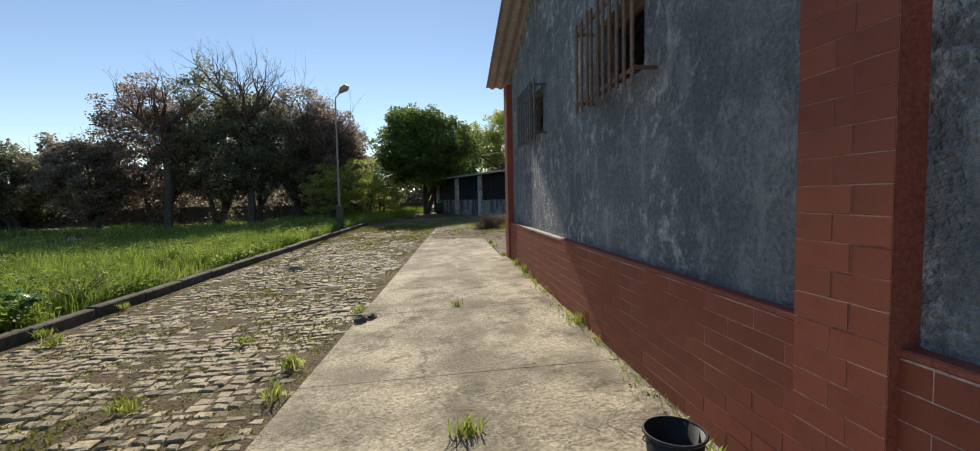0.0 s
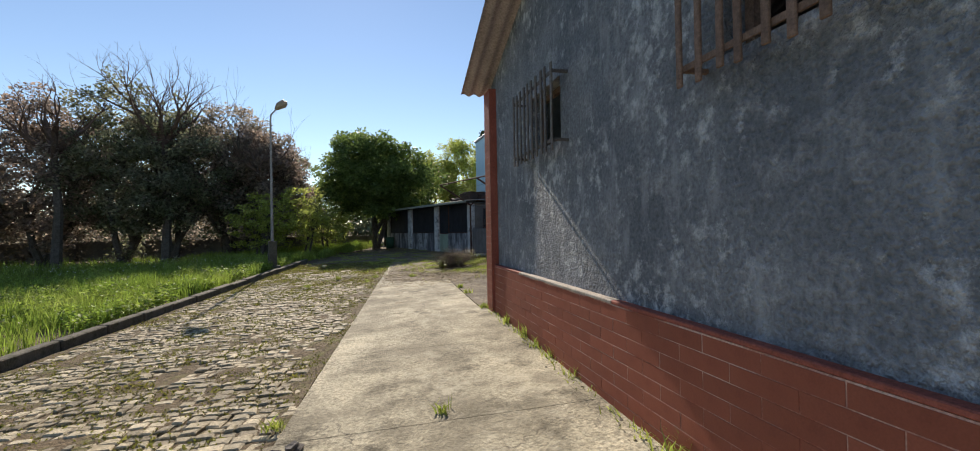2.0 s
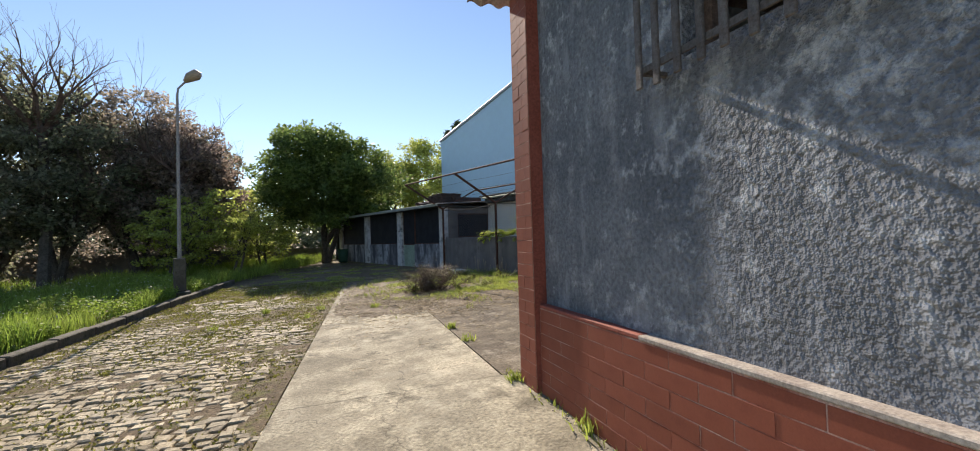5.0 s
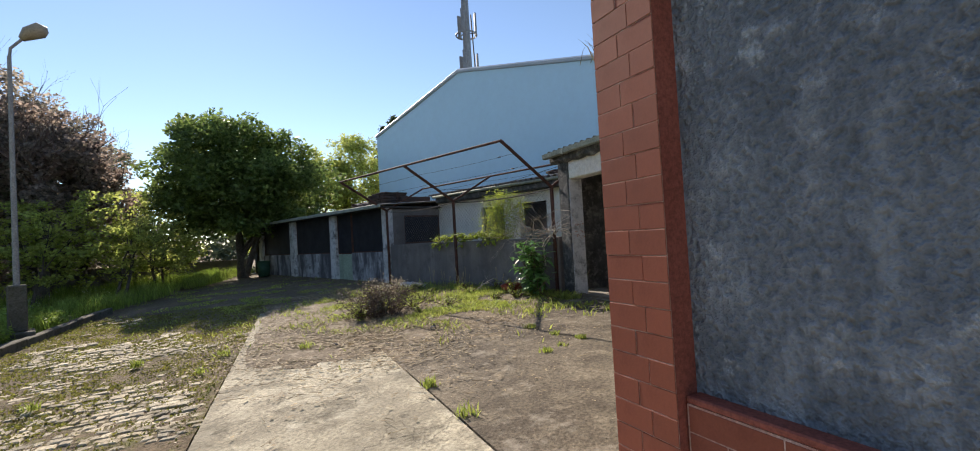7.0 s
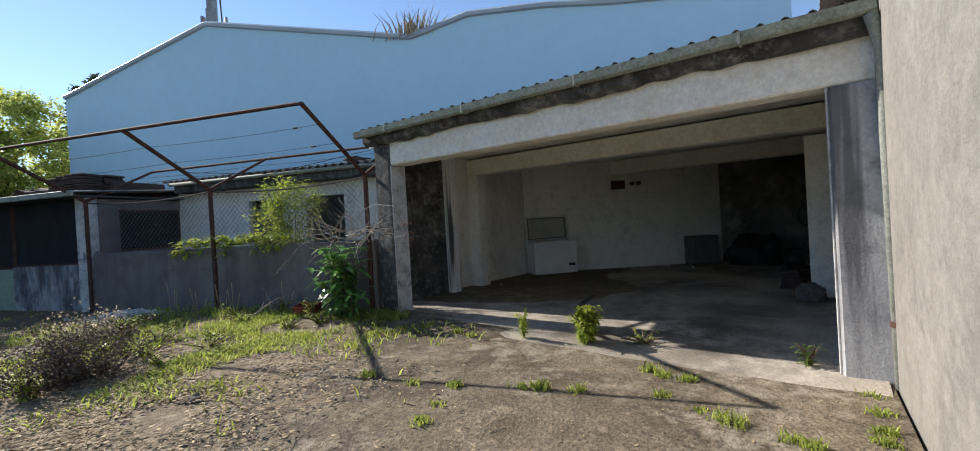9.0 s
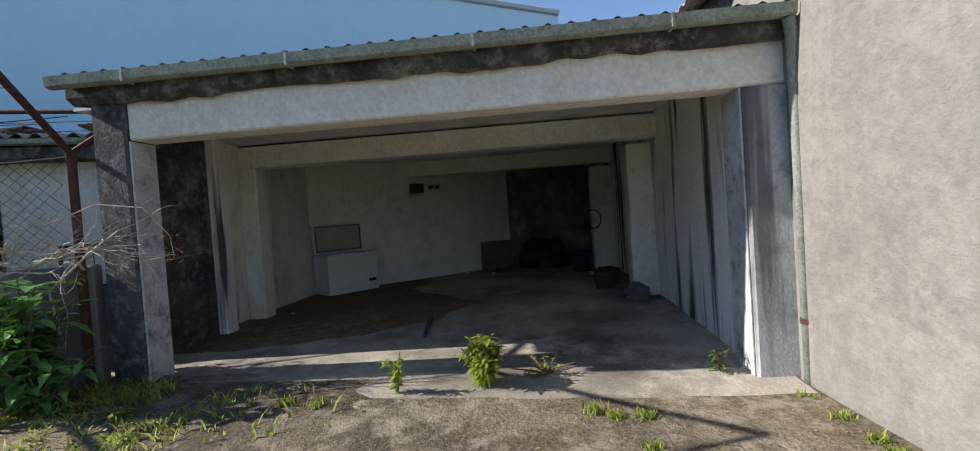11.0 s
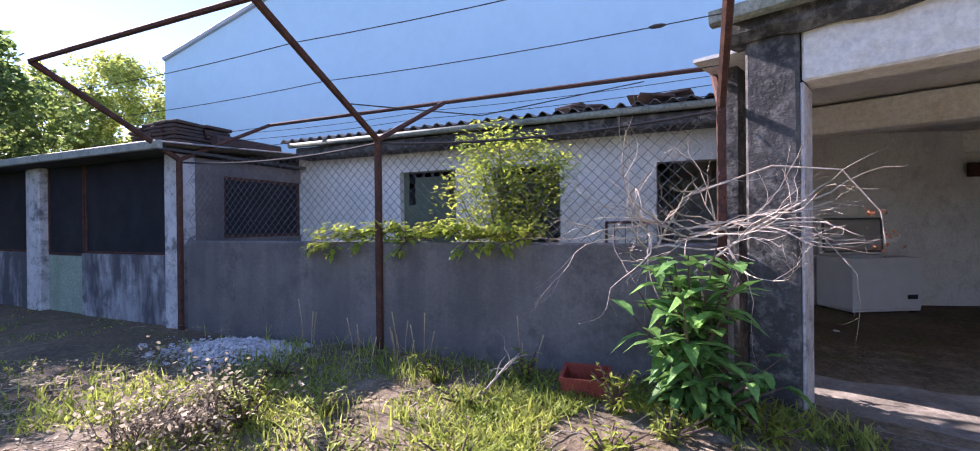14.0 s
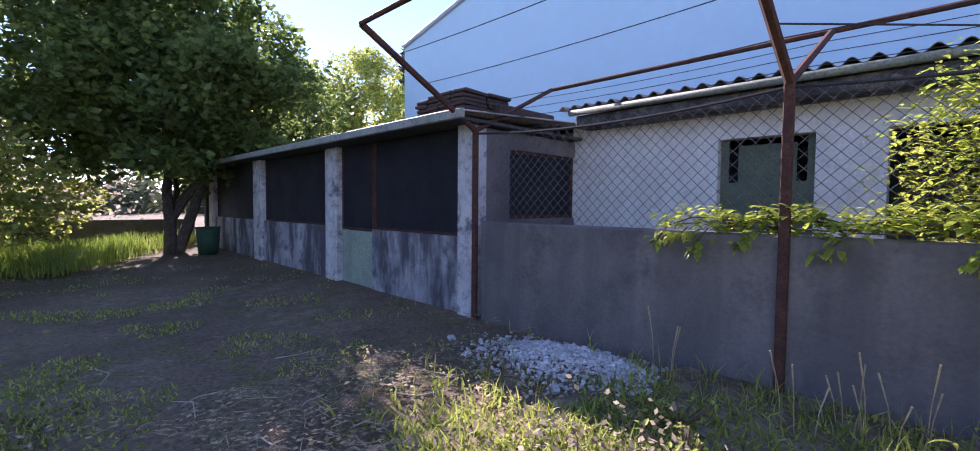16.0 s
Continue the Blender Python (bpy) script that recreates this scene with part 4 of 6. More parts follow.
def tree(name, x, y, label, height, radius, leaf_mat, clumps, per, leaf_size, seed, bare=0, clump=0.22, bark=BARK, trunk_r=0.16, low=0.25, group="", depth=3, reach=0.17, squash=0.8):
    """A forked trunk, a crown of leaf clumps and, where bare is given, that many leafless limbs that stand out of it."""
    r_ = random.Random(seed)
    t = thing(name, label, "tree", pose(x, y, earth(x, y) - 0.05), group)
    g, tips = Geo(), []
    for k in range(r_.choice((2, 2, 3))):
        branches(g, (r_.uniform(-0.15, 0.15), r_.uniform(-0.15, 0.15), 0), (r_.uniform(-0.4, 0.4), r_.uniform(-0.4, 0.4), 1), height * 0.36, trunk_r, depth, r_, tips, 0.8, 0.18, (2, 3), 0.06, 7)
    part("trunk", g, bark, t)
    for k in range(bare):
        g, tips2 = Geo(), []
        a = r_.uniform(0, 6.283)
        branches(g, (math.cos(a) * radius * 0.15, math.sin(a) * radius * 0.15, height * r_.uniform(0.5, 0.62)), (math.cos(a) * 0.8, math.sin(a) * 0.8, 0.9), height * reach, 0.055, 4, r_, tips2, 0.95, 0.32, (2, 3), 0.03, 4)
        part("bare_branch", g, BROWN_TWIG, t)
    g = Geo()
    cz = height * (low + 1) / 2
    if bare:
        cz *= 0.92
    pts = crown_points(clumps, radius, radius, height * (1 - low) / 2 * (0.92 if bare else 1.1), cz, r_)
    leaf_cloud(g, pts, per, radius * clump, leaf_size, r_, squash)
    part("crown", g, leaf_mat, t)
    return t


tree("round_tree", 8.8, 28.2, "round dark green broadleaf tree beside the verandah", 6.3, 3.7, LEAF_DARK, 480, 110, 0.17, 11, trunk_r=0.15, low=0.24, clump=0.115)
specs = [(-20, 32, 4.6, 3.0, 0), (-15.5, 29, 4.4, 2.8, 0), (-11.4, 30.5, 4.6, 2.6, 0), (-8.0, 29, 5.6, 2.5, 1), (-5.4, 29.5, 8.6, 3.4, 2), (-2.6, 28.6, 8.2, 3.2, 0), (-0.6, 28.2, 8.2, 3.2, 1), (1.6, 29.2, 8.7, 3.3, 1), (3.0, 28.4, 7.4, 2.8, 1), (3.9, 31.4, 6.4, 2.6, 0)]
for i, (x, y, h, r, bare) in enumerate(specs):
    mat, words = ((LEAF_OLIVE, "tall tangled tree with dull brown-olive leaves"), (LEAF_RUSSET, "tall tree with dry russet and mauve leaves"), (LEAF_GREYGREEN, "tall tree with dull grey-green leaves"))[(0, 2, 2, 0, 1, 2, 2, 0, 1, 2)[i]]
    tree("old_tree", x, y, words + (" and bare outer limbs" if bare else ""), h, r, mat, 300, 85, 0.15, 30 + i, bare=bare, low=0.10, group="trees along the meadow", depth=4, clump=0.12, reach=0.22 if bare > 3 else 0.15)
def bare_tree(x, y, height, reach, seed):
    """A leafless tree: a trunk that forks into wide limbs and fine twigs."""
    r_ = random.Random(seed)
    t = thing("bare_tree", "leafless dark tree with wide twiggy limbs", "tree", pose(x, y, earth(x, y) - 0.05), "bare trees along the meadow")
    fork = height * 0.55
    part("trunk", Geo().tube([(0, 0, 0), (0.1, 0.05, fork * 0.5), (0, 0, fork)], [0.2, 0.15, 0.11], 7), BARK, t)
    for k in range(7):
        g, tips = Geo(), []
        a = k * 0.9 + r_.uniform(-0.2, 0.2)
        branches(g, (0, 0, fork - 0.15 * (k % 3)), (math.cos(a), math.sin(a), r_.uniform(0.5, 1.3)), reach, 0.12, 4, r_, tips, 0.75, 0.26, (2, 3), 0.06, 5)
        part("limb", g, BROWN_TWIG, t)


bare_tree(-1.0, 27.0, 9.9, 1.6, 5)
bare_tree(-4.6, 27.0, 9.0, 1.3, 6)
bare_tree(2.9, 26.9, 7.0, 1.0, 9)
for i, (x, y, h, r) in enumerate([(4.4, 25.0, 3.4, 1.5), (5.8, 26.8, 3.0, 1.6), (2.6, 25.0, 3.2, 1.4), (6.2, 29.2, 3.4, 1.8)]):
    tree("young_tree", x, y, "small tree in fresh yellow-green leaf", h, r, LEAF_LIME, 110, 34, 0.12, 50 + i, trunk_r=0.05, low=0.12, group="young trees by the lamp post", depth=3, clump=0.15, squash=0.45)
for i, (x, y, h, r) in enumerate([(14.6, 33.2, 6.8, 2.2), (16.6, 32.6, 8.0, 2.0), (13.6, 37, 6.4, 2.6)]):
    tree("lime_green_tree", x, y, "tall pale green tree behind the verandah", h, r, LEAF_LIME, 320, 60, 0.15, 60 + i, low=0.05, group="trees behind the house", depth=2, clump=0.15)


def conifer(x, y, height, seed):
    """A slim trunk with whorls of upswept sprays."""
    r_ = random.Random(seed)
    t = thing("dark_conifer", "dark conifer with upswept tips behind the warehouse", "tree", pose(x, y, earth(x, y) - 0.05), "conifers behind the house")
    part("trunk", Geo().tube([(0, 0, 0), (0, 0, height * 0.96)], [0.2, 0.03], 6), BARK, t)
    g, pts = Geo(), []
    for k in range(150):
        f = 0.3 + 0.7 * (k / 150)
        a, reach = r_.uniform(0, 6.283), (1.06 - f) * 2.6 * r_.uniform(0.6, 1.0)
        for u in range(1, 8):
            d = reach * u / 7
            pts.append((math.cos(a) * d, math.sin(a) * d, height * f + 0.35 * d + 0.4 * d * d / max(0.4, reach)))
    leaf_cloud(g, pts, 6, 0.16, 0.2, r_, 1.4)
    part("crown", g, LEAF_FAR, t)


for x, y, h, seed in ((19.6, 34.0, 8.6, 80), (20.8, 34.6, 9.6, 81), (22.2, 35.2, 9.9, 82), (23.6, 36.2, 10.4, 83)):
    conifer(x, y, h, seed)

# woods in the distance, all round
g = Geo()
r_ = random.Random(7)
pts = []
for i in range(1500):
    a = r_.uniform(0, 6.283)
    d = r_.uniform(52, 66)
    h = 3.2 + 2.2 * noise.noise((math.cos(a) * 6, math.sin(a) * 6, 1)) + r_.uniform(-0.8, 0.8)
    x, y = 3 + math.cos(a) * d, 10 + math.sin(a) * d
    if x > 14 and -5 < y < 36:
        continue
    for k in range(3):
        pts.append((x + r_.uniform(-1, 1), y + r_.uniform(-1, 1), max(0.4, h * (k + 0.5) / 3)))
leaf_cloud(g, pts, 22, 2.0, 0.7, r_)
solid("woods", g, LEAF_FAR, "distant belt of low dark woodland", "woods", kind="stuff")

# undergrowth under and behind the trees
g = Geo()
pts = []
for i in range(420):
    x = r_.uniform(-28, 7.5)
    for k in range(3):
        pts.append((x + r_.gauss(0, 0.5), 32.2 + r_.gauss(0, 0.7), 0.3 + (1.1 + 0.9 * noise.noise((x * 0.4, 0, 0))) * k))
leaf_cloud(g, pts, 34, 0.9, 0.16, r_)
solid("undergrowth", g, LEAF_OLIVE, "dark undergrowth behind the trees", "undergrowth", kind="stuff")

# low boundary wall behind the trees
solid("far_wall", Geo().box(-40, 0, 0, 0.2, 0, 0.95, m=Matrix.Translation((9.8, 30.6, 0.3)) @ pose(0, 0, 0, 0, 0, -3)), FENCE_WALL, "low dark boundary wall behind the trees", "wall")


# ---------------------------------------------------------------- cobbles
cobbles = tagged(new("cobble_drive"), "old pale limestone cobble drive with moss and earth", "drive", kind="structure")
r_ = random.Random(21)
def stone_geo(g, x, y, w, l, top, m=None, z_of=None):
    i = len(g.v)
    j = 0.022
    base = [(-w / 2, -l / 2), (w / 2, -l / 2), (w / 2, l / 2), (-w / 2, l / 2)]
    base = [(a + r_.uniform(-j, j), b + r_.uniform(-j, j)) for a, b in base]
    k = [0.76 + r_.uniform(-0.12, 0.10) for _ in base]
    for dz, f in ((-0.05, 1.0), (top - 0.009, 1.0), (top, None)):
        for q, (a, b) in enumerate(base):
            s = k[q] if f is None else f
            p = Vector((x + a * s, y + b * s, 0))
            if m is not None:
                p = m @ p
                p.z = earth(p.x, p.y) + dz
            else:
                p.z = dz
            g.v.append(p)
    g.f += [(i + r * 4 + q, i + r * 4 + (q + 1) % 4, i + r * 4 + 4 + (q + 1) % 4, i + r * 4 + 4 + q) for r in (0, 1) for q in range(4)]
    g.f.append((i + 8, i + 9, i + 10, i + 11))
bed = Geo()
nx, ny = 66, 500
for j in range(ny + 1):
    for i in range(nx + 1):
        x, y = -3.62 + 3.60 * i / nx, -8 + 27.0 * j / ny
        p = DRIVE @ Vector((x, y, 0))
        p.z = earth(p.x, p.y) - 0.009 - max(0.0, y - 12.5) * 0.013 + 0.020 * noise.noise((x * 1.5, y * 1.1, 12)) + 0.011 * noise.noise((x * 4.5, y * 4.5, 3)) + 0.007 * noise.noise((x * 13, y * 13, 5)) + 0.012 * max(0.0, (x + 0.45) / 0.45)
        bed.v.append(p)
bed.f = [(j * (nx + 1) + i, j * (nx + 1) + i + 1, (j + 1) * (nx + 1) + i + 1, (j + 1) * (nx + 1) + i) for j in range(ny) for i in range(nx)]
part("earth_bed", bed, DARK_EARTH, cobbles, "dark earth and moss between the cobbles", smooth=True)
rest, singles, moss_spots = Geo(), [], []
y = -7.0
while y < 17.5:
    x = -3.52 + r_.uniform(0, 0.06)
    depth = r_.uniform(0.08, 0.13)
    while x < -0.06:
        wdt = r_.uniform(0.075, 0.17)
        n1 = noise.noise((x * 0.9, y * 0.55, 5.0)) + 0.5 * noise.noise((x * 2.6, y * 2.2, 9.0))
        edge = max(0, (x + 0.75) / 0.75) * 0.7
        worn = max(0, (y - 8.5) / 6) * 0.75
        cover = n1 - edge - worn
        if cover > -0.55 + r_.uniform(-0.12, 0.12):
            xx, yy = x + wdt / 2, y + depth / 2 + 0.05 * math.sin(x * 2.0 + y)
            top = r_.uniform(-0.012, 0.010) + 0.012 * noise.noise((x * 1.3, y * 1.3, 77))
            if 1.2 < y < 2.5 and len(singles) < 290:
                singles.append((xx, yy, wdt - 0.014, depth - 0.012, top))
            else:
                stone_geo(rest, xx, yy, wdt - 0.014, depth - 0.012, top, DRIVE)
        if y > -3 and r_.random() < (0.8 if cover < -0.15 else 0.45):
            moss_spots.append((x + r_.uniform(0, 0.1), y + r_.uniform(0, 0.1)))
        x += wdt
    y += depth
tagged(part("cobble_field", rest, COBBLE, cobbles), "worn limestone cobbles", kind="stuff")
variants = []
for i in range(14):
    g = Geo()
    stone_geo(g, 0, 0, 0.104, 0.092, 0.0)
    variants.append(g.mesh("cobble", COBBLE))
for i, (x, yy, a, b, top) in enumerate(singles):
    p = DRIVE @ Vector((x, yy, 0))
    ob = part("cobble", variants[i % 14], None, cobbles, m=Matrix.Translation((p.x, p.y, earth(p.x, p.y) + top)) @ pose(0, 0, 0, r_.uniform(-3, 3), r_.uniform(-3, 3), -22.8 + r_.choice((0, 180)) + r_.uniform(-5, 5)) @ Matrix.Diagonal((a / 0.104, b / 0.092, 1, 1)))


# ---------------------------------------------------------------- grass and weeds
def blades(points, height, width, q, lean=0.5):
    """Grass blades at the given places: each a bent strip of a quad and a tip. Returns a Geo."""
    n = len(points)
    p = np.array(points, float)
    h = (height if np.isscalar(height) else np.array(height)) * q.uniform(0.5, 1.25, n)
    ang = q.uniform(0, 6.283, n)
    side = np.stack([np.cos(ang), np.sin(ang), np.zeros(n)], 1) * (width * q.uniform(0.6, 1.3, n))[:, None]
    dirn = q.uniform(0, 6.283, n)
    out = np.stack([np.cos(dirn), np.sin(dirn), np.zeros(n)], 1) * (h * lean * q.uniform(0.1, 1.0, n))[:, None]
    up = np.array([0, 0, 1.0])[None] * h[:, None]
    v = np.stack([p - side, p + side, p + up * 0.55 + out * 0.35 + side * 0.8, p + up * 0.55 + out * 0.35 - side * 0.8, p + up * 0.95 + out], 1).reshape(-1, 3)
    g = Geo()
    g.v = v.tolist()
    k = np.arange(n)[:, None] * 5
    g.f = (k + np.array([0, 1, 2, 3])).tolist() + (k + np.array([3, 2, 4])).tolist()
    return g


q = np.random.RandomState(3)
def meadow(n, near, far, h, w_):
    pts, hs = [], []
    while len(pts) < n:
        y = q.uniform(-3, 30)
        d = q.uniform(near, far)
        x = (2.66 - (19.0 - y) * kd.x / kd.y if y < 21 else 3.6 + (y - 21) * 0.732) - d - 0.22
        lush = 0.5 + 1.1 * noise.noise((x * 0.5, y * 0.5, 0)) + 0.9 * noise.noise((x * 2, y * 2, 4))
        if q.uniform() < 0.12 + lush:
            pts.append((x, y, earth(x, y) + 0.03))
            hs.append(h * max(0.25, 0.55 + 0.75 * lush))
    return blades(pts, np.array(hs), w_, q)
solid("meadow_grass", meadow(70000, 0.0, 5.5, 0.34, 0.007), GRASS, "lush green meadow grass behind the kerb", "grass", kind="stuff")
solid("meadow_grass", meadow(60000, 5.0, 24.0, 0.32, 0.013), GRASS, "tall green meadow grass under the trees", "grass", kind="stuff")
pts = []
while len(pts) < 2600:
    y, d = q.uniform(4, 28), q.uniform(0.5, 18)
    x = 2.66 - (19.0 - y) * kd.x / kd.y - d - 0.2
    if noise.noise((x * 0.4, y * 0.4, 7)) > -0.05:
        pts.append((x, y, earth(x, y) + q.uniform(0.22, 0.42)))
g = Geo()
leaf_cloud(g, pts, 2, 0.06, 0.035, random.Random(2))
solid("meadow_flowers", g, FLOWER, "tiny pale flower heads in the meadow", "flowers", kind="stuff")

# moss and seedlings between the cobbles
pts = []
for x, y in moss_spots:
    p = DRIVE @ Vector((x, y, 0))
    if noise.noise((x * 1.1, y * 1.1, 30)) > -0.22 or y > 9:
        for _ in range(13 if y < 9 else 15):
            a, b = p.x + q.normal() * 0.06, p.y + q.normal() * 0.06
            pts.append((a, b, earth(a, b) - 0.012))
solid("drive_moss", blades(pts, 0.026, 0.010, q, 1.3), MOSS, "yellow-green moss and seedlings between cobbles", "moss", kind="stuff")

# weeds and litter on the earth before the boundary wall
def patch(n, cx, cy, rx, ry, thresh, seed):
    out = []
    while len(out) < n:
        x, y = cx + q.normal() * rx * 0.55, cy + q.normal() * ry * 0.55
        if x < 9.8 and noise.noise((x * 1.3, y * 1.3, seed)) > thresh and (GARAGE.inverted() @ Vector((x, y, 0))).x < 0:
            out.append((x, y, earth(x, y) + 0.015))
    return out
pts = patch(6000, 7.9, 14.2, 1.9, 1.5, 0.06, 40) + patch(5500, 9.0, 13.6, 0.9, 1.5, -0.05, 41) + patch(5500, 7.9, 16.3, 1.5, 1.0, -0.1, 44)
solid("weed_patch", blades(pts, 0.09, 0.009, q, 1.4), WEED, "sunlit low weeds before the boundary wall", "weeds", kind="stuff")
pts = patch(900, 9.0, 15.6, 1.0, 1.6, -0.1, 45)
solid("tall_weeds", blades(pts, 0.17, 0.005, q, 0.7), WEED, "taller shaded weeds at the foot of the wall", "weeds", kind="stuff")
pts = patch(6500, 6.2, 13.4, 2.0, 1.9, -0.2, 46) + patch(2500, 8.0, 14.8, 1.6, 1.6, 0.0, 47) + patch(2500, 7.6, 17.6, 1.8, 1.6, -0.1, 48) + patch(3500, 5.6, 13.6, 1.3, 2.2, -0.1, 49)
pts = [(x, y, z + 0.04) for x, y, z in pts]
g = Geo()
leaf_cloud(g, pts[::2], 2, 0.06, 0.045, random.Random(5), 0.05, 0.2)
for p in pts[1::5]:
    a = q.uniform(0, 6.283)
    l = q.uniform(0.04, 0.14)
    g.tube([(p[0], p[1], p[2]), (p[0] + math.cos(a) * l, p[1] + math.sin(a) * l, p[2] + q.uniform(0, 0.02))], 0.0025, 3, cap=False)
solid("dry_litter", g, STRAW, "dry leaf and straw litter on the earth", "litter", kind="stuff")
pts = patch(6000, 6.6, 20.5, 2.8, 4.5, 0.12, 50)
solid("shade_grass", blades(pts, 0.035, 0.008, q, 1.2), WEED, "thin short grass in the tree's shade", "grass", kind="stuff")


# chips and dry bits on the concrete
g, gw, gd = Geo(), [], []
r_ = random.Random(91)
for i in range(520):
    p = DRIVE @ Vector((r_.uniform(0.08, 3.0), r_.uniform(-1.5, 9.5), 0))
    if (SHED.inverted() @ p).x < 0.05:
        gd.append((p.x, p.y, earth(p.x, p.y) + 0.028))
for i in range(600):
    x, y = r_.uniform(5.6, 9.0), r_.uniform(7.8, 13.0)
    if (GARAGE.inverted() @ Vector((x, y, 0))).x < -0.1:
        gd.append((x, y, earth(x, y) + 0.028))
leaf_cloud(g, gd, 1, 0.01, 0.028, r_, 0.05, 0.12)
solid("paving_litter", g, STRAW, "small dry leaves and chips on the concrete", "litter", kind="stuff")
g, gd = Geo(), []
for i in range(1500):
    u = r_.uniform(-7.5, 0.6)
    k = 0.5 + 0.9 * noise.noise((u * 1.7, 0, 21))
    if r_.random() > k:
        continue
    p = SHED @ Vector((0.115 - abs(r_.gauss(0, 0.03 + 0.035 * k)), u, 0))
    (gw if r_.random() < 0.45 else gd).append((p.x, p.y, earth(p.x, p.y) + 0.015))
solid("wall_foot_weeds", blades(gw, 0.075, 0.006, q, 1.2), WEED, "thin weeds along the foot of the brick plinth", "weeds", kind="stuff")
leaf_cloud(g, gd, 2, 0.04, 0.035, r_, 0.5, 0.6)
solid("wall_foot_litter", g, LEAF_MAUVE, "brown dead leaves gathered along the plinth", "litter", kind="stuff")


def leaf(g, base, way, length, width, droop=0.3, fold=0.15):
    """One broad leaf: a folded blade of six quads, drooping to its tip."""
    way = Vector(way).normalized()
    side = way.cross(Vector((0, 0, 1)))
    side = side.normalized() if side.length > 0.05 else Vector((1, 0, 0))
    nrm = side.cross(way)
    i = len(g.v)
    for t, k in ((0.0, 0.12), (0.3, 0.85), (0.65, 0.9), (1.0, 0.04)):
        c = Vector(base) + way * length * t - Vector((0, 0, 1)) * droop * length * t * t
        g.v += [c - side * width * 0.5 * k + nrm * fold * width * k, c, c + side * width * 0.5 * k + nrm * fold * width * k]
    for r in range(3):
        g.f += [(i + r * 3, i + r * 3 + 1, i + r * 3 + 4, i + r * 3 + 3), (i + r * 3 + 1, i + r * 3 + 2, i + r * 3 + 5, i + r * 3 + 4)]


def leafy_plant(name, label, x, y, z, stems, height, spread, leaf_len, leaf_w, per_stem, mat, seed, category="plant", group="", stem_mat=None, droop=0.4):
    r_ = random.Random(seed)
    t = thing(name, label, category, pose(x, y, z), group)
    gl = Geo()
    for k in range(stems):
        gs = Geo()
        a, o = r_.uniform(0, 6.283), r_.uniform(0.2, 1.0)
        h = height * r_.uniform(0.6, 1.05)
        tip = Vector((math.cos(a) * spread * o, math.sin(a) * spread * o, h))
        mid = Vector((tip.x * 0.35, tip.y * 0.35, h * 0.55))
        gs.tube([(0, 0, 0), mid, tip], [0.012, 0.009, 0.004], 5, cap=False)
        part("stem", gs, stem_mat or BROWN_TWIG, t)
        for j in range(per_stem):
            f = r_.uniform(0.15, 1.0)
            p = mid * (f / 0.55) if f < 0.55 else mid + (tip - mid) * ((f - 0.55) / 0.45)
            b = r_.uniform(0, 6.283)
            leaf(gl, p, (math.cos(b), math.sin(b), r_.uniform(0.0, 0.9)), leaf_len * r_.uniform(0.6, 1.15), leaf_w * r_.uniform(0.7, 1.1), r_.uniform(0.1, droop * 2))
    part("foliage", gl, mat, t)
    return t


leafy_plant("broad_leaf_plant", "tall plant with glossy broad green leaves against the wall", 9.40, 13.18, 0.44, 20, 1.08, 0.42, 0.27, 0.105, 17, LEAF_BROAD, 5)
leafy_plant("broad_leaf_plant", "low dark broad-leaved plant at the garage column", 9.30, 13.05, 0.44, 10, 0.55, 0.45, 0.22, 0.08, 10, LEAF_BROAD, 6)
leafy_plant("garden_plant", "bushy bright green plant in the garage entrance", 8.66, 9.72, earth(8.66, 9.72) + 0.02, 44, 0.38, 0.20, 0.11, 0.034, 26, LEAF_VINE, 7)
leafy_plant("garden_plant", "small creeping green weed beside the bushy plant", 8.68, 9.15, earth(8.68, 9.15) + 0.02, 10, 0.14, 0.32, 0.06, 0.02, 12, WEED, 8)
leafy_plant("tall_weed", "spindly flowering weed in the garage entrance", 8.74, 10.42, earth(8.74, 10.42) + 0.02, 5, 0.40, 0.14, 0.085, 0.022, 26, LEAF_VINE, 9, stem_mat=WEED)
leafy_plant("small_weed", "small weed inside the garage by the column", 8.14, 7.82, earth(8.14, 7.82) + 0.02, 7, 0.26, 0.14, 0.09, 0.03, 8, LEAF_DARK, 10)
leafy_plant("climber", "dark leafy climber on the inner garage column", 10.2, 12.62, 0.46, 8, 0.5, 0.16, 0.10, 0.04, 12, LEAF_DARK, 12)
leafy_plant("kerb_plant", "dark broad-leaved plant growing at the kerb", -3.05, 7.45, 0.02, 18, 0.42, 0.6, 0.2, 0.09, 14, LEAF_BROAD, 13)
leafy_plant("kerb_plant", "yellowish leafy weed growing at the kerb", -2.6, 8.5, 0.04, 14, 0.42, 0.5, 0.13, 0.04, 16, WEED, 14)

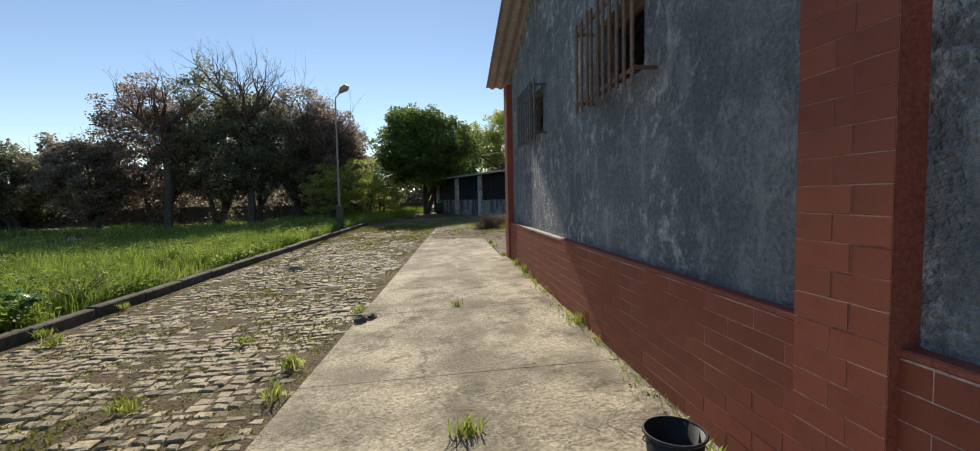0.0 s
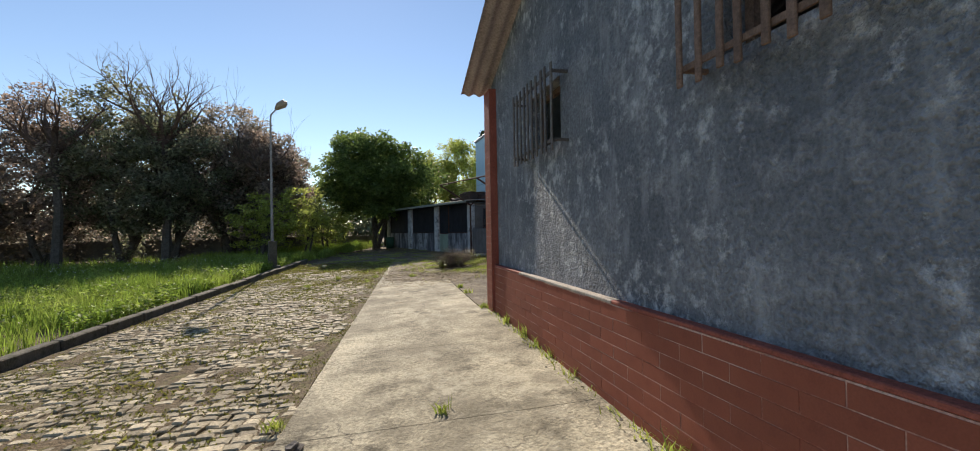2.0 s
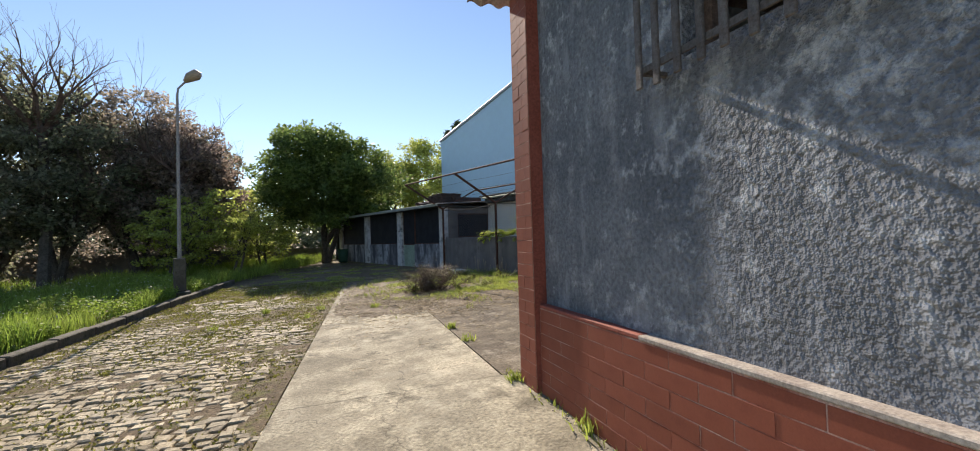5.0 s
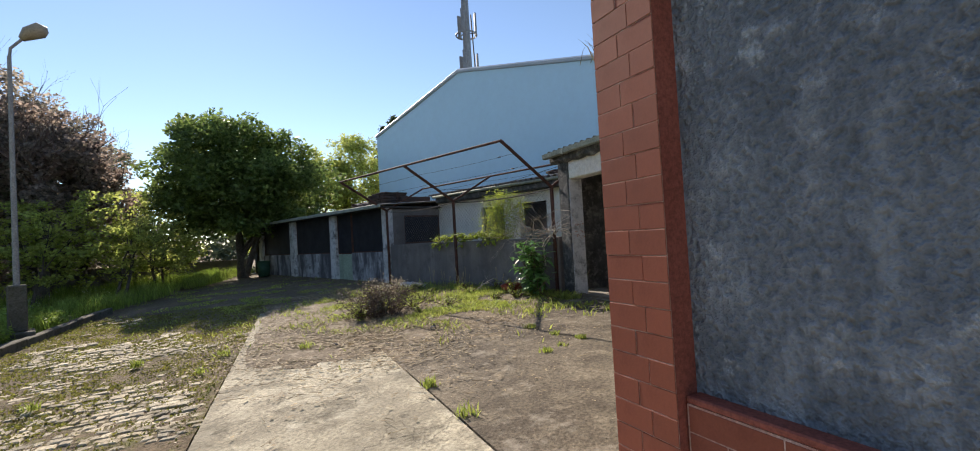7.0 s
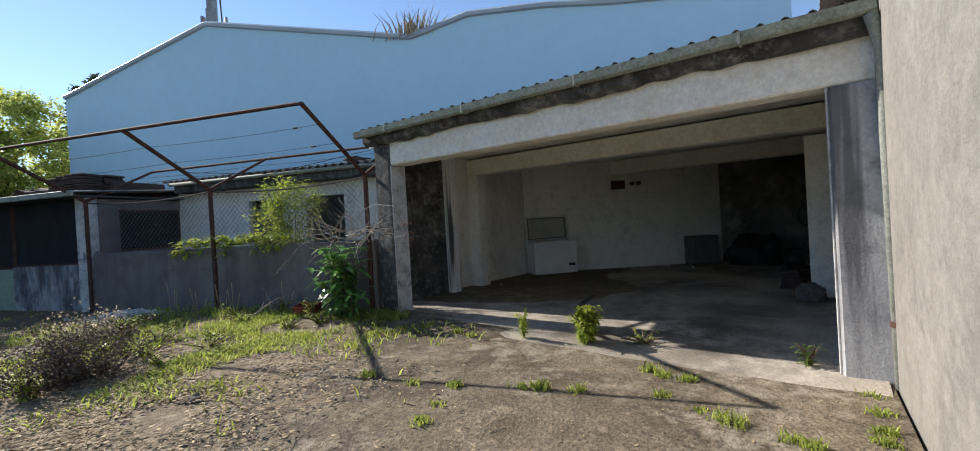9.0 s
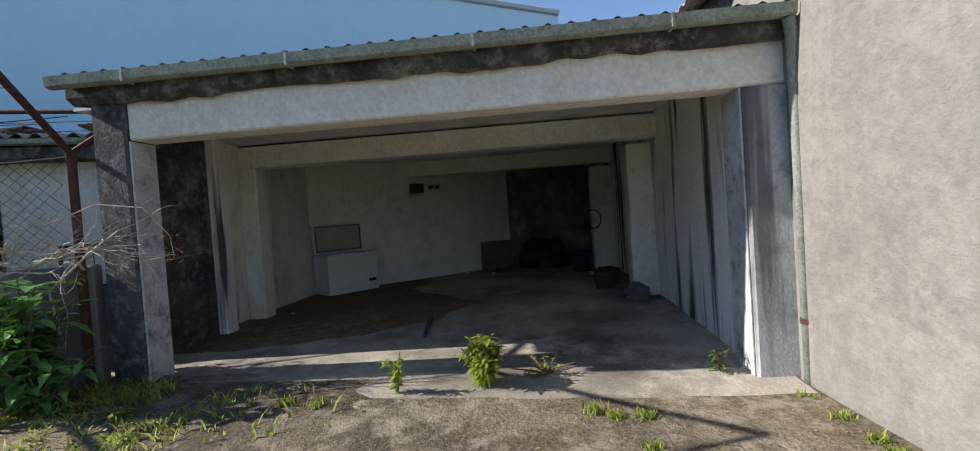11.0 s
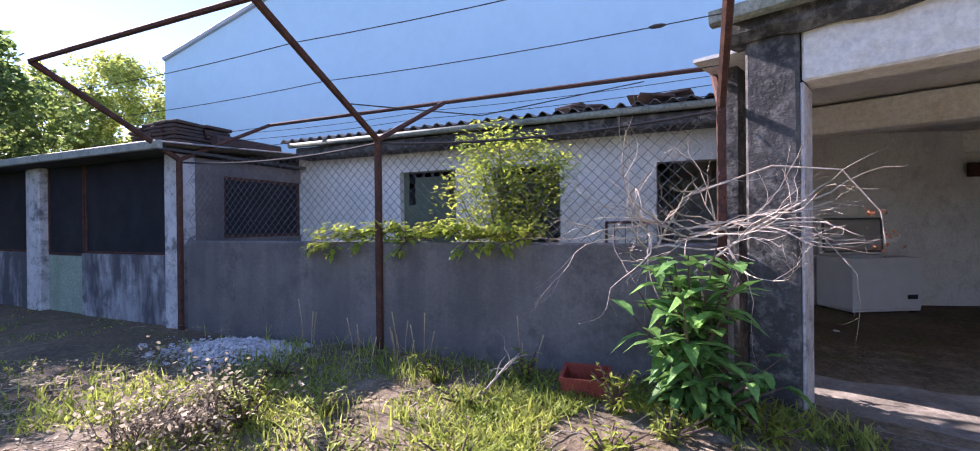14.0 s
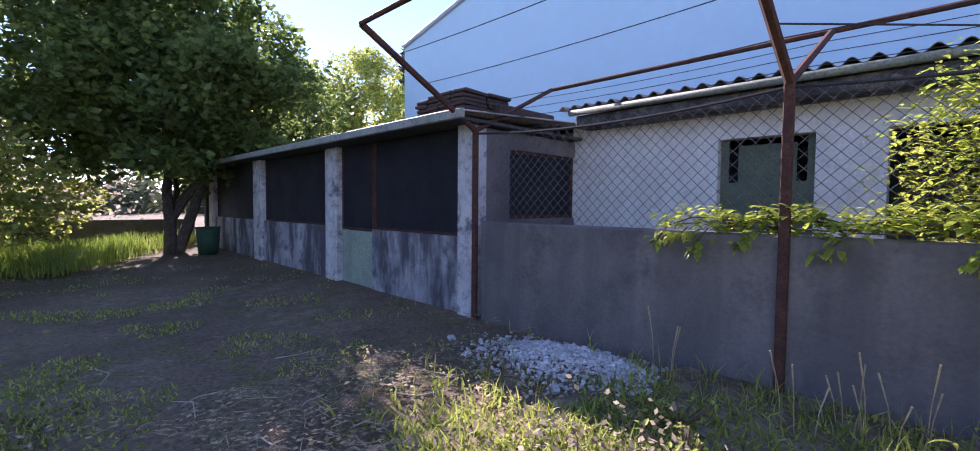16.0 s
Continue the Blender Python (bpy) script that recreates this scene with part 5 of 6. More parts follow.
for i, (a, b, h, r0) in enumerate([(9.25, 13.62, 0.34, 0.22), (9.0, 13.3, 0.22, 0.25), (9.2, 12.78, 0.22, 0.22), (8.98, 12.42, 0.14, 0.25), (9.55, 14.35, 0.30, 0.22), (9.0, 14.6, 0.2, 0.25), (9.3, 15.0, 0.26, 0.25), (8.5, 15.4, 0.2, 0.3), (8.3, 14.3, 0.16, 0.3), (7.7, 13.6, 0.14, 0.3), (7.6, 15.2, 0.18, 0.28), (8.9, 16.2, 0.22, 0.25), (8.2, 15.75, 0.34, 0.22), (8.5, 16.0, 0.26, 0.25), (7.5, 14.5, 0.26, 0.3), (7.9, 14.0, 0.2, 0.3), (7.3, 14.0, 0.2, 0.28), (8.0, 14.9, 0.24, 0.3), (8.7, 13.6, 0.18, 0.25), (7.2, 16.6, 0.12, 0.25)]):
    leafy_plant("leafy_weed", "fresh green leafy weed at the foot of the wall", a, b, earth(a, b) - 0.02, 12, h, r0, 0.075, 0.024, 13, WEED if i % 2 else LEAF_VINE, 120 + i, "weed", "leafy weeds at the wall")

# herbs among the meadow grass
g = Geo()
r_ = random.Random(77)
pts = []
while len(pts) < 9000:
    y, d = r_.uniform(2, 24), r_.random() ** 1.4 * 9.0
    x = 2.66 - (19.0 - y) * kd.x / kd.y - d - 0.25
    thick = noise.noise((x * 0.8, y * 0.8, 17)) + 0.4 * noise.noise((x * 2.5, y * 2.5, 3))
    if thick < 0.0:
        continue
    pts.append((x, y, earth(x, y) + 0.10 + r_.random() * (0.12 + 0.35 * thick)))
leaf_cloud(g, pts, 11, 0.13, 0.07, r_, 0.8, 0.7)
solid("meadow_herbs", g, GRASS, "leafy green herbs among the meadow grass", "herbs", kind="stuff")

# weeds along joints, walls and cracks
weed_spots = [(2.05, 5.37, 0.13), (1.0, 2.51, 0.10), (-0.04, 3.7, 0.15), (0.08, 4.31, 0.14), (0.93, 5.88, 0.10), (2.86, 3.9, 0.15), (3.4, 5.31, 0.12), (4.1, 7.5, 0.12), (-1.96, 8.11, 0.10), (-2.46, 6.98, 0.12),
              (-2.2, 6.44, 0.12), (-1.04, 4.07, 0.08), (-0.33, 5.33, 0.07), (4.37, 8.63, 0.11), (4.07, 7.46, 0.12), (3.86, 6.75, 0.15), (3.70, 6.29, 0.13), (3.56, 5.88, 0.13), (5.13, 10.92, 0.12), (4.89, 10.15, 0.09),
              (5.07, 13.44, 0.10), (3.91, 13.59, 0.08), (4.35, 14.25, 0.09), (2.55, 13.77, 0.08), (3.49, 14.69, 0.09)]
yard_spots = [(7.19, 11.06), (6.54, 10.69), (6.82, 10.69), (7.31, 11.57), (8.70, 11.03), (7.21, 10.68), (7.25, 10.13), (7.27, 9.98), (7.27, 9.68), (7.71, 8.84), (7.3, 9.06), (7.06, 8.85), (6.86, 8.64), (6.7, 8.4), (6.91, 7.83), (7.54, 7.62), (7.9, 9.12), (8.82, 11.25), (7.77, 9.02), (8.98, 11.75), (9.43, 12.27), (6.95, 8.72), (6.62, 8.3), (7.2, 7.72), (6.75, 7.9)]
weed_spots += [(a, b, 0.06) for a, b in yard_spots]
for i, (a, b, h) in enumerate(weed_spots):
    n = 30 + (i * 37) % 70
    h *= 0.7 + 0.06 * ((i * 7) % 9)
    rad = 0.05 + h * 0.35
    pts = np.stack([q.normal(size=n) * rad * 0.5, q.normal(size=n) * rad * 0.5, np.zeros(n)], 1)
    tagged(part("weed_tuft", blades(pts, h, 0.006, q, 1.0), WEED, None, "", m=pose(a, b, earth(a, b) + 0.018)), "small yellow-green weed tuft in a concrete joint", "weed", "weed tufts in the paving")


# ---------------------------------------------------------------- bushes, vine and dead branches by the boundary wall
def twig_bush(name, label, x, y, z, mats, count, length, seed, depth=3, spread=0.7, r0=0.008, up=0.02, category="bush", flat=0.5):
    r_ = random.Random(seed)
    t = thing(name, label, category, pose(x, y, z))
    g, tips = Geo(), []
    for k in range(count):
        a = r_.uniform(0, 6.283)
        branches(g, (r_.uniform(-0.1, 0.1), r_.uniform(-0.1, 0.1), 0), (math.cos(a), math.sin(a), r_.uniform(flat * 0.4, flat * 2.2)), length * r_.uniform(0.6, 1.1), r0, depth, r_, tips, spread, 0.3, (2, 3), up, 4)
    part("twig_tangle", g, mats, t)
    return t, tips


for bx, by, s in ((6.62, 14.55, 1), (6.95, 14.40, 2), (7.80, 16.15, 3), (8.05, 15.85, 4)):
    t, tips = twig_bush("brown_bush", "half-dead tangled brown bush on the earth", bx, by, earth(bx, by) - 0.03, BROWN_TWIG, 46 if s < 3 else 26, 0.27 if s < 3 else 0.21, s, 3, flat=0.7)
    g = Geo()
    leaf_cloud(g, [p for p, d in tips], 3 if s < 3 else 2, 0.07, 0.035, random.Random(s))
    part("foliage", g, LEAF_MAUVE if s < 3 else LEAF_OLIVE, t)
leafy_plant("green_weed", "grey-green weed beside the brown bush", 6.35, 14.35, 0.35, 14, 0.3, 0.25, 0.08, 0.02, 14, LEAF_VINE, 22)

shrub = thing("yellow_green_shrub", "sprawling yellow-green shrub behind the wire fence", "shrub", pose(10.42, 14.78, 0.45))
r_ = random.Random(34)
g, gl = Geo(), Geo()
for k in range(46):
    lean = r_.uniform(-0.75, 0.62)
    top = (2.28 - 0.45 * abs(lean + 0.1)) * r_.uniform(0.78, 1.02) if r_.random() < 0.8 else r_.uniform(1.2, 1.6)
    out = r_.uniform(-0.35, 0.15)
    pts = [Vector((0, r_.uniform(-0.15, 0.15), 0)), Vector((out * 0.5, -lean * 0.35, top * 0.55)), Vector((out, -lean * 0.75, top * 0.92)), Vector((out * 1.1, -lean * 1.0, top * (1.0 if abs(lean) < 0.5 else 0.93)))]
    if k % 3 == 0:
        g.tube(pts, [0.007, 0.005, 0.003, 0.0015], 4, cap=False)
    for _ in range(85):
        f = 3 * r_.uniform(0.28, 1.0)
        a = min(2, int(f))
        p = pts[a].lerp(pts[a + 1], f - a) + Vector((r_.gauss(0, 0.075), r_.gauss(0, 0.075), r_.gauss(0, 0.06)))
        b = r_.uniform(0, 6.283)
        leaf(gl, p, (math.cos(b), math.sin(b), r_.uniform(-0.2, 0.9)), r_.uniform(0.045, 0.085), r_.uniform(0.025, 0.04), r_.uniform(0.1, 0.6))
part("twig_tangle", g, BROWN_TWIG, shrub)
part("foliage", gl, LEAF_VINE, shrub)

vine = thing("wall_vine", "leafy green vine creeping along the top of the boundary wall", "vine", pose(9.85, 0, 0))
g, gl = Geo(), Geo()
r_ = random.Random(40)
for k in range(5):
    pts = []
    y = 14.3 + k * 0.1
    while y < 16.75 - 0.1 * k:
        pts.append((0.06 + r_.uniform(-0.08, 0.08), y, 1.575 + r_.uniform(0, 0.10)))
        y += 0.16
    g.tube(pts, 0.006, 4)
    for p in pts:
        for _ in range(12):
            a = r_.uniform(0, 6.283)
            leaf(gl, (p[0] + r_.uniform(-0.1, 0.05), p[1] + r_.uniform(-0.1, 0.1), p[2] + r_.uniform(-0.03, 0.09)), (math.cos(a) - 0.4, math.sin(a), r_.uniform(-0.3, 0.6)), r_.uniform(0.05, 0.09), r_.uniform(0.035, 0.065), 0.4)
for y0 in (14.55, 14.75, 14.95, 16.55, 16.7, 16.4, 15.6, 16.1):
    l = r_.uniform(0.05, 0.16)
    pts = [(-0.02, y0, 1.58), (-0.05, y0 + 0.03, 1.53), (-0.045, y0 + 0.12, 1.55 - l)]
    g.tube(pts, 0.005, 4)
    for _ in range(14):
        f = r_.random()
        leaf(gl, (-0.05 + r_.uniform(-0.04, 0.01), y0 + 0.1 * f + r_.uniform(-0.06, 0.06), 1.56 - l * f), (-0.6, r_.uniform(-1, 1), r_.uniform(-0.8, 0.3)), r_.uniform(0.05, 0.08), r_.uniform(0.035, 0.06), 0.5)
part("stem", g, BROWN_TWIG, vine)
part("foliage", gl, LEAF_VINE, vine)

# dry grey branches that hang over the wall beside the garage column
dead = thing("dead_climber", "dry pale dead climber tangled in the fence and column", "dead plant", pose(9.70, 13.15, 1.56))
r_ = random.Random(51)
g, tips = Geo(), []
for k in range(26):
    a = r_.uniform(0, 6.283)
    branches(g, (r_.uniform(-0.06, 0.06), r_.uniform(-0.4, 0.35), r_.uniform(-0.05, 0.15)), (math.cos(a) * 0.25 - 0.22, math.sin(a), r_.uniform(-0.1, 0.75)), 0.42, 0.0095, 3, r_, tips, 0.65, 0.4, (1, 3), -0.02, 4)
g.tube([(-0.1, -0.1, -0.55), (0, 0.0, -0.2), (-0.1, -0.35, 0.1), (-0.2, -0.62, 0.28)], [0.014, 0.012, 0.01, 0.005], 5)
g.tube([(0.0, 0.0, 0.35), (-0.15, -0.45, 0.5), (-0.2, -0.8, 0.45), (-0.2, -0.98, 0.2), (-0.2, -1.0, 0.02)], [0.006, 0.006, 0.005, 0.004, 0.003], 5)
part("dead_stem", g, DEAD_TWIG, dead)
g = Geo()
leaf_cloud(g, [(-0.2, -0.98, 0.2), (-0.2, -1.0, 0.08), (-0.2, -1.0, 0.0)], 12, 0.09, 0.032, r_)
tagged(part("withered_leaf", g, ORANGE_LEAF, dead), kind="stuff")
ground_branch, tips = twig_bush("fallen_branch", "dry fallen branch leaning out of the weeds", 8.75, 14.62, 0.40, DEAD_TWIG, 1, 0.1, 60, 1)
g = Geo()
g.tube([(0, 0, 0), (0.28, -0.10, 0.12), (0.58, -0.22, 0.30)], [0.012, 0.010, 0.007], 5)
r_ = random.Random(61)
tips = []
for f in (0.55, 0.7, 0.8, 0.9, 1.0, 1.0):
    p = Vector((0.28, -0.10, 0.12)).lerp(Vector((0.58, -0.22, 0.30)), f)
    branches(g, p, (r_.uniform(-0.2, 1), r_.uniform(-0.6, 0.6), r_.uniform(-0.1, 0.6)), 0.12, 0.005, 2, r_, tips, 0.6, 0.3, (1, 2), 0, 4)
part("branch", g, DEAD_TWIG, ground_branch)
for (a, b) in ((9.54, 15.5), (9.50, 15.25), (9.45, 15.38), (9.6, 16.6), (9.3, 15.7), (9.62, 14.4)):
    st = thing("seed_stalk", "thin upright seed stalk among the weeds", "weed", pose(a, b, earth(a, b) - 0.02), "seed stalks at the wall")
    g = Geo()
    for k in range(3):
        dx, dy, h = q.uniform(-0.05, 0.05), q.uniform(-0.08, 0.08), q.uniform(0.3, 0.55)
        g.tube([(dx, dy, 0), (dx * 1.4, dy * 1.4, h * 0.6), (dx * 2, dy * 2, h)], [0.004, 0.003, 0.006], 4)
    part("stalk", g, STRAW, st)

g = Geo()
r_ = random.Random(66)
for i in range(260):
    x, y = r_.gauss(7.6, 0.9), r_.gauss(15.0, 1.4)
    if x > 9.6:
        continue
    a, l = r_.uniform(0, 6.283), r_.uniform(0.12, 0.45)
    z = earth(x, y) + 0.02
    g.tube([(x, y, z), (x + math.cos(a) * l * 0.5, y + math.sin(a) * l * 0.5, z + r_.uniform(0.0, 0.05)), (x + math.cos(a + 0.4) * l, y + math.sin(a + 0.4) * l, z + r_.uniform(0, 0.06))], [0.005, 0.004, 0.002], 4, cap=False)
solid("dry_sticks", g, DEAD_TWIG, "dry sticks scattered over the sunlit earth", "sticks", kind="stuff")

# heap of white rubble
rub = thing("rubble_heap", "low heap of broken white plaster rubble in weeds", "rubble", pose(9.35, 17.2, earth(9.35, 17.2)), kind="stuff")
r_ = random.Random(70)
g = Geo()
for i in range(3000):
    x, y = r_.gauss(0, 0.22), r_.gauss(0, 0.42)
    d2 = (x / 0.42) ** 2 + (y / 0.85) ** 2
    z = 0.13 * math.exp(-1.6 * d2) + 0.02 * noise.noise((x * 5, y * 5, 2)) - 0.015
    s = r_.uniform(0.004, 0.016) * (2.2 if r_.random() < 0.04 else 1)
    g.box(-s, s, -s * 0.8, s * 0.8, -s * 0.5, s * 0.5, m=pose(x, y, z, r_.uniform(-40, 40), r_.uniform(-40, 40), r_.uniform(0, 360)))
core = Geo()
for j in range(8):
    for i in range(20):
        a, d = i / 20 * 6.283, j / 7
        x, y = math.cos(a) * d * 0.55, math.sin(a) * d * 1.1
        core.v.append(Vector((x, y, 0.13 * math.exp(-1.6 * ((x / 0.42) ** 2 + (y / 0.85) ** 2)) + 0.02 * noise.noise((x * 5, y * 5, 2)) - 0.02 - 0.05 * d ** 6)))
core.f = [(j * 20 + i, j * 20 + (i + 1) % 20, (j + 1) * 20 + (i + 1) % 20, (j + 1) * 20 + i) for j in range(7) for i in range(20)]
part("dust", core, SOIL, rub, smooth=True)
tagged(part("chips", g, RUBBLE, rub), kind="stuff")

# red plastic crate against the wall
crate = thing("red_crate", "faded red plastic crate leaning among weeds at the wall", "crate", pose(9.52, 13.88, 0.40, 0, -8, 4))
g = Geo().box(-0.12, 0.12, -0.16, 0.16, 0.0, 0.012).box(-0.12, -0.108, -0.16, 0.16, 0.012, 0.24).box(0.108, 0.12, -0.16, 0.16, 0.012, 0.24).box(-0.108, 0.108, -0.16, -0.148, 0.012, 0.24).box(-0.108, 0.108, 0.148, 0.16, 0.012, 0.24)
part("body", g, RED_PLASTIC, crate)
part("rim", Geo().box(-0.132, -0.121, -0.172, 0.172, 0.215, 0.245).box(0.121, 0.132, -0.172, 0.172, 0.215, 0.245).box(-0.121, 0.121, -0.172, -0.161, 0.215, 0.245).box(-0.121, 0.121, 0.161, 0.172, 0.215, 0.245), RED_PLASTIC, crate)

# black bucket by the shed wall
def lathe(prof, sides=24):
    g = Geo()
    for r, z in prof:
        g.v += [Vector((r * math.cos(6.28319 * i / sides), r * math.sin(6.28319 * i / sides), z)) for i in range(sides)]
    for k in range(len(prof) - 1):
        g.f += [(k * sides + i, k * sides + (i + 1) % sides, (k + 1) * sides + (i + 1) % sides, (k + 1) * sides + i) for i in range(sides)]
    g.f.append(tuple(reversed(range(sides))))
    g.f.append(tuple(range((len(prof) - 1) * sides, len(prof) * sides)))
    return g
bucket = thing("black_bucket", "black plastic bucket with rolled rim on the path", "bucket", pose(1.65, 1.54, earth(1.65, 1.54) + 0.03))
part("body", lathe([(0.10, 0.0), (0.105, 0.005), (0.135, 0.28), (0.13, 0.28), (0.10, 0.02)]), BLACK_PLASTIC, bucket, smooth=True)
part("rim", Geo().tube([(0.140 * math.cos(i * 0.2618), 0.140 * math.sin(i * 0.2618), 0.282) for i in range(25)], 0.008, 6), BLACK_PLASTIC, bucket)
part("handle", Geo().tube([(0.142 * math.cos(i * 0.314), 0.142 * math.sin(i * 0.314), 0.262 - 0.05 * math.sin(i * 0.314)) for i in range(11)], 0.004, 5), DARK_WIRE, bucket)

def rock(x, y, s, seed, m=STONE, label="dark angular stone at the edge of the path"):
    bm = bmesh.new()
    bmesh.ops.create_icosphere(bm, subdivisions=2, radius=s)
    for v_ in bm.verts:
        n = v_.co.normalized()
        v_.co *= 0.8 + 0.5 * noise.noise(n * 1.7 + Vector((seed, 0, 0)))
        v_.co.z *= 0.65
    me = bpy.data.meshes.new("stone")
    bm.to_mesh(me)
    bm.free()
    me.materials.append(m)
    ob = new("stone", me)
    ob.matrix_basis = pose(x, y, earth(x, y) + s * 0.42 + 0.02, 0, 0, seed * 70)
    return tagged(ob, label, "stone", "stones by the path")
rock(0.86, 5.34, 0.085, 1)
rock(0.99, 5.42, 0.07, 2)
rock(5.35, 13.2, 0.05, 3)
rock(6.6, 12.75, 0.06, 4)

# ---------------------------------------------------------------- inside the garage
def in_garage(b, a, z=FL, turn=0):
    return GARAGE @ pose(b, a, z, 0, 0, turn)

fr = thing("chest_freezer", "old white chest freezer with its lid open", "freezer", in_garage(4.96, 5.03, FL, 139))
g = Geo().box(0, 1.0, -0.60, 0, 0.04, 0.08, bevel=0.01).box(0, 1.0, -0.60, -0.55, 0.08, 0.76).box(0, 1.0, -0.05, 0, 0.08, 0.76).box(0, 0.05, -0.55, -0.05, 0.08, 0.76).box(0.95, 1.0, -0.55, -0.05, 0.08, 0.76).weld()
part("body", g, FREEZER_WHITE, fr, "white enamelled cabinet")
part("liner", Geo().box(0.055, 0.945, -0.545, -0.055, 0.1, 0.14), FREEZER_INNER, fr)
lid = part("lid", Geo().box(0, 1.0, -0.03, 0.03, 0, 0.56, bevel=0.015), FREEZER_WHITE, fr, "open lid leaning back", m=pose(0, -0.55, 0.775, 3, 0, 0))
part("gasket", Geo().box(0.03, 0.97, 0.031, 0.045, 0.03, 0.06).box(0.03, 0.97, 0.031, 0.045, 0.50, 0.53).box(0.03, 0.06, 0.031, 0.045, 0.06, 0.50).box(0.94, 0.97, 0.031, 0.045, 0.06, 0.50), CABINET_GREEN, lid)
part("lid_liner", Geo().box(0.065, 0.935, 0.031, 0.05, 0.065, 0.495, bevel=0.008), FREEZER_INNER, lid)
part("badge", Geo().box(0.05, 0.20, 0.0, 0.004, 0.20, 0.26), BLACK_PLASTIC, fr)
for a in (0.06, 0.94):
    for b in (-0.06, -0.54):
        part("foot", Geo().box(a - 0.03, a + 0.03, b - 0.03, b + 0.03, 0, 0.04), BLACK_PLASTIC, fr)
cab = thing("green_cabinet", "dark green low metal cabinet by the back wall", "cabinet", in_garage(7.0, 2.85, FL, 130))
part("body", Geo().box(-0.31, 0.31, -0.2, 0.2, 0.05, 0.68, bevel=0.012), CABINET_GREEN, cab)
part("door", Geo().box(-0.29, 0.29, 0.201, 0.215, 0.08, 0.65, bevel=0.005), CABINET_GREEN, cab)
for a in (-0.27, 0.27):
    for b in (-0.16, 0.16):
        part("foot", Geo().box(a - 0.02, a + 0.02, b - 0.02, b + 0.02, 0, 0.05), BLACK_PLASTIC, cab)
def heap(name, label, b, a, w_, h, mat, seed):
    bm = bmesh.new()
    bmesh.ops.create_icosphere(bm, subdivisions=4, radius=1)
    for v_ in bm.verts:
        n = v_.co.copy()
        k = 0.85 + 0.4 * noise.noise(n * 1.6 + Vector((seed, 0, 0))) + 0.14 * noise.noise(n * 5 + Vector((seed, 3, 0)))
        v_.co = Vector((n.x * k * w_, n.y * k * w_, max(0, n.z * k + 0.15) * h))
    me = bpy.data.meshes.new(name)
    bm.to_mesh(me)
    bm.free()
    me.materials.append(mat)
    me.polygons.foreach_set("use_smooth", [True] * len(me.polygons))
    ob = new(name, me)
    ob.matrix_basis = in_garage(b, a, FL)
    return tagged(ob, label, "heap")
heap("rubbish_sack", "dark heap of plastic sacks in the garage corner", 7.2, 1.75, 0.65, 0.62, BLACK_PLASTIC, 3)
heap("crumpled_sack", "grey crumpled sack at the foot of a column", 2.78, 0.62, 0.20, 0.22, STONE, 5)
binn = thing("black_bin", "round black plastic bin by the wall", "bin", in_garage(6.0, 0.98, FL))
part("body", lathe([(0.16, 0), (0.20, 0.42), (0.19, 0.42), (0.15, 0.02)]), BLACK_PLASTIC, binn, smooth=True)
part("rim", Geo().tube([(0.203 * math.cos(i * 0.2618), 0.203 * math.sin(i * 0.2618), 0.42) for i in range(25)], 0.01, 6), BLACK_PLASTIC, binn)
for k, (b, a) in enumerate(((3.85, 0.90), (4.25, 0.75))):
    cr = thing("clay_tile_stack", "stack of reddish clay tiles beside the column", "tiles", in_garage(b, a, FL, 10 * k), "tile stacks in the garage")
    for j in range(6):
        part("tile", Geo().box(-0.2, 0.2, -0.13, 0.13, j * 0.045, j * 0.045 + 0.04, bevel=0.006), TILE, cr, m=pose(0, 0, 0, 0, 0, rng.uniform(-5, 5)))
coil = thing("hose_coil", "black hose coil hanging on the inner column", "hose", in_garage(6.08, 0.72, 1.5))
for k in range(3):
    part("loop", Geo().tube([(-0.02 - 0.012 * k, 0.17 * math.cos(i * 0.2618 + k), 0.20 * math.sin(i * 0.2618 + k)) for i in range(25)], 0.012, 6), BLACK_PLASTIC, coil)
coil = thing("hose_coil", "short black hose hanging on the side wall", "hose", in_garage(3.9, 0.40, 1.55))
part("loop", Geo().tube([(0.10 * math.cos(i * 0.2618), 0.0, 0.28 * math.sin(i * 0.2618)) for i in range(25)], 0.014, 6), BLACK_PLASTIC, coil)
plank = thing("broken_stick", "dark stick lying on the garage floor", "stick", GARAGE @ pose(1.3, 3.3, garage_floor(1.3, 3.3) + 0.014, 0, -2.2, 8))
part("stick", Geo().box(0, 0.85, -0.03, 0.03, -0.012, 0.015, bevel=0.005), BLACK_MOULD, plank)
for k, (b, a, s) in enumerate(((2.9, 5.7, 0.04), (5.4, 0.9, 0.06), (6.3, 2.9, 0.05), (6.6, 3.5, 0.05))):
    ob = rock(0, 0, s, 8 + k, RUBBLE, "small pale scrap on the garage floor")
    ob.matrix_basis = in_garage(b, a, FL + s * 0.4)
    ob["group"] = "scraps on the garage floor"

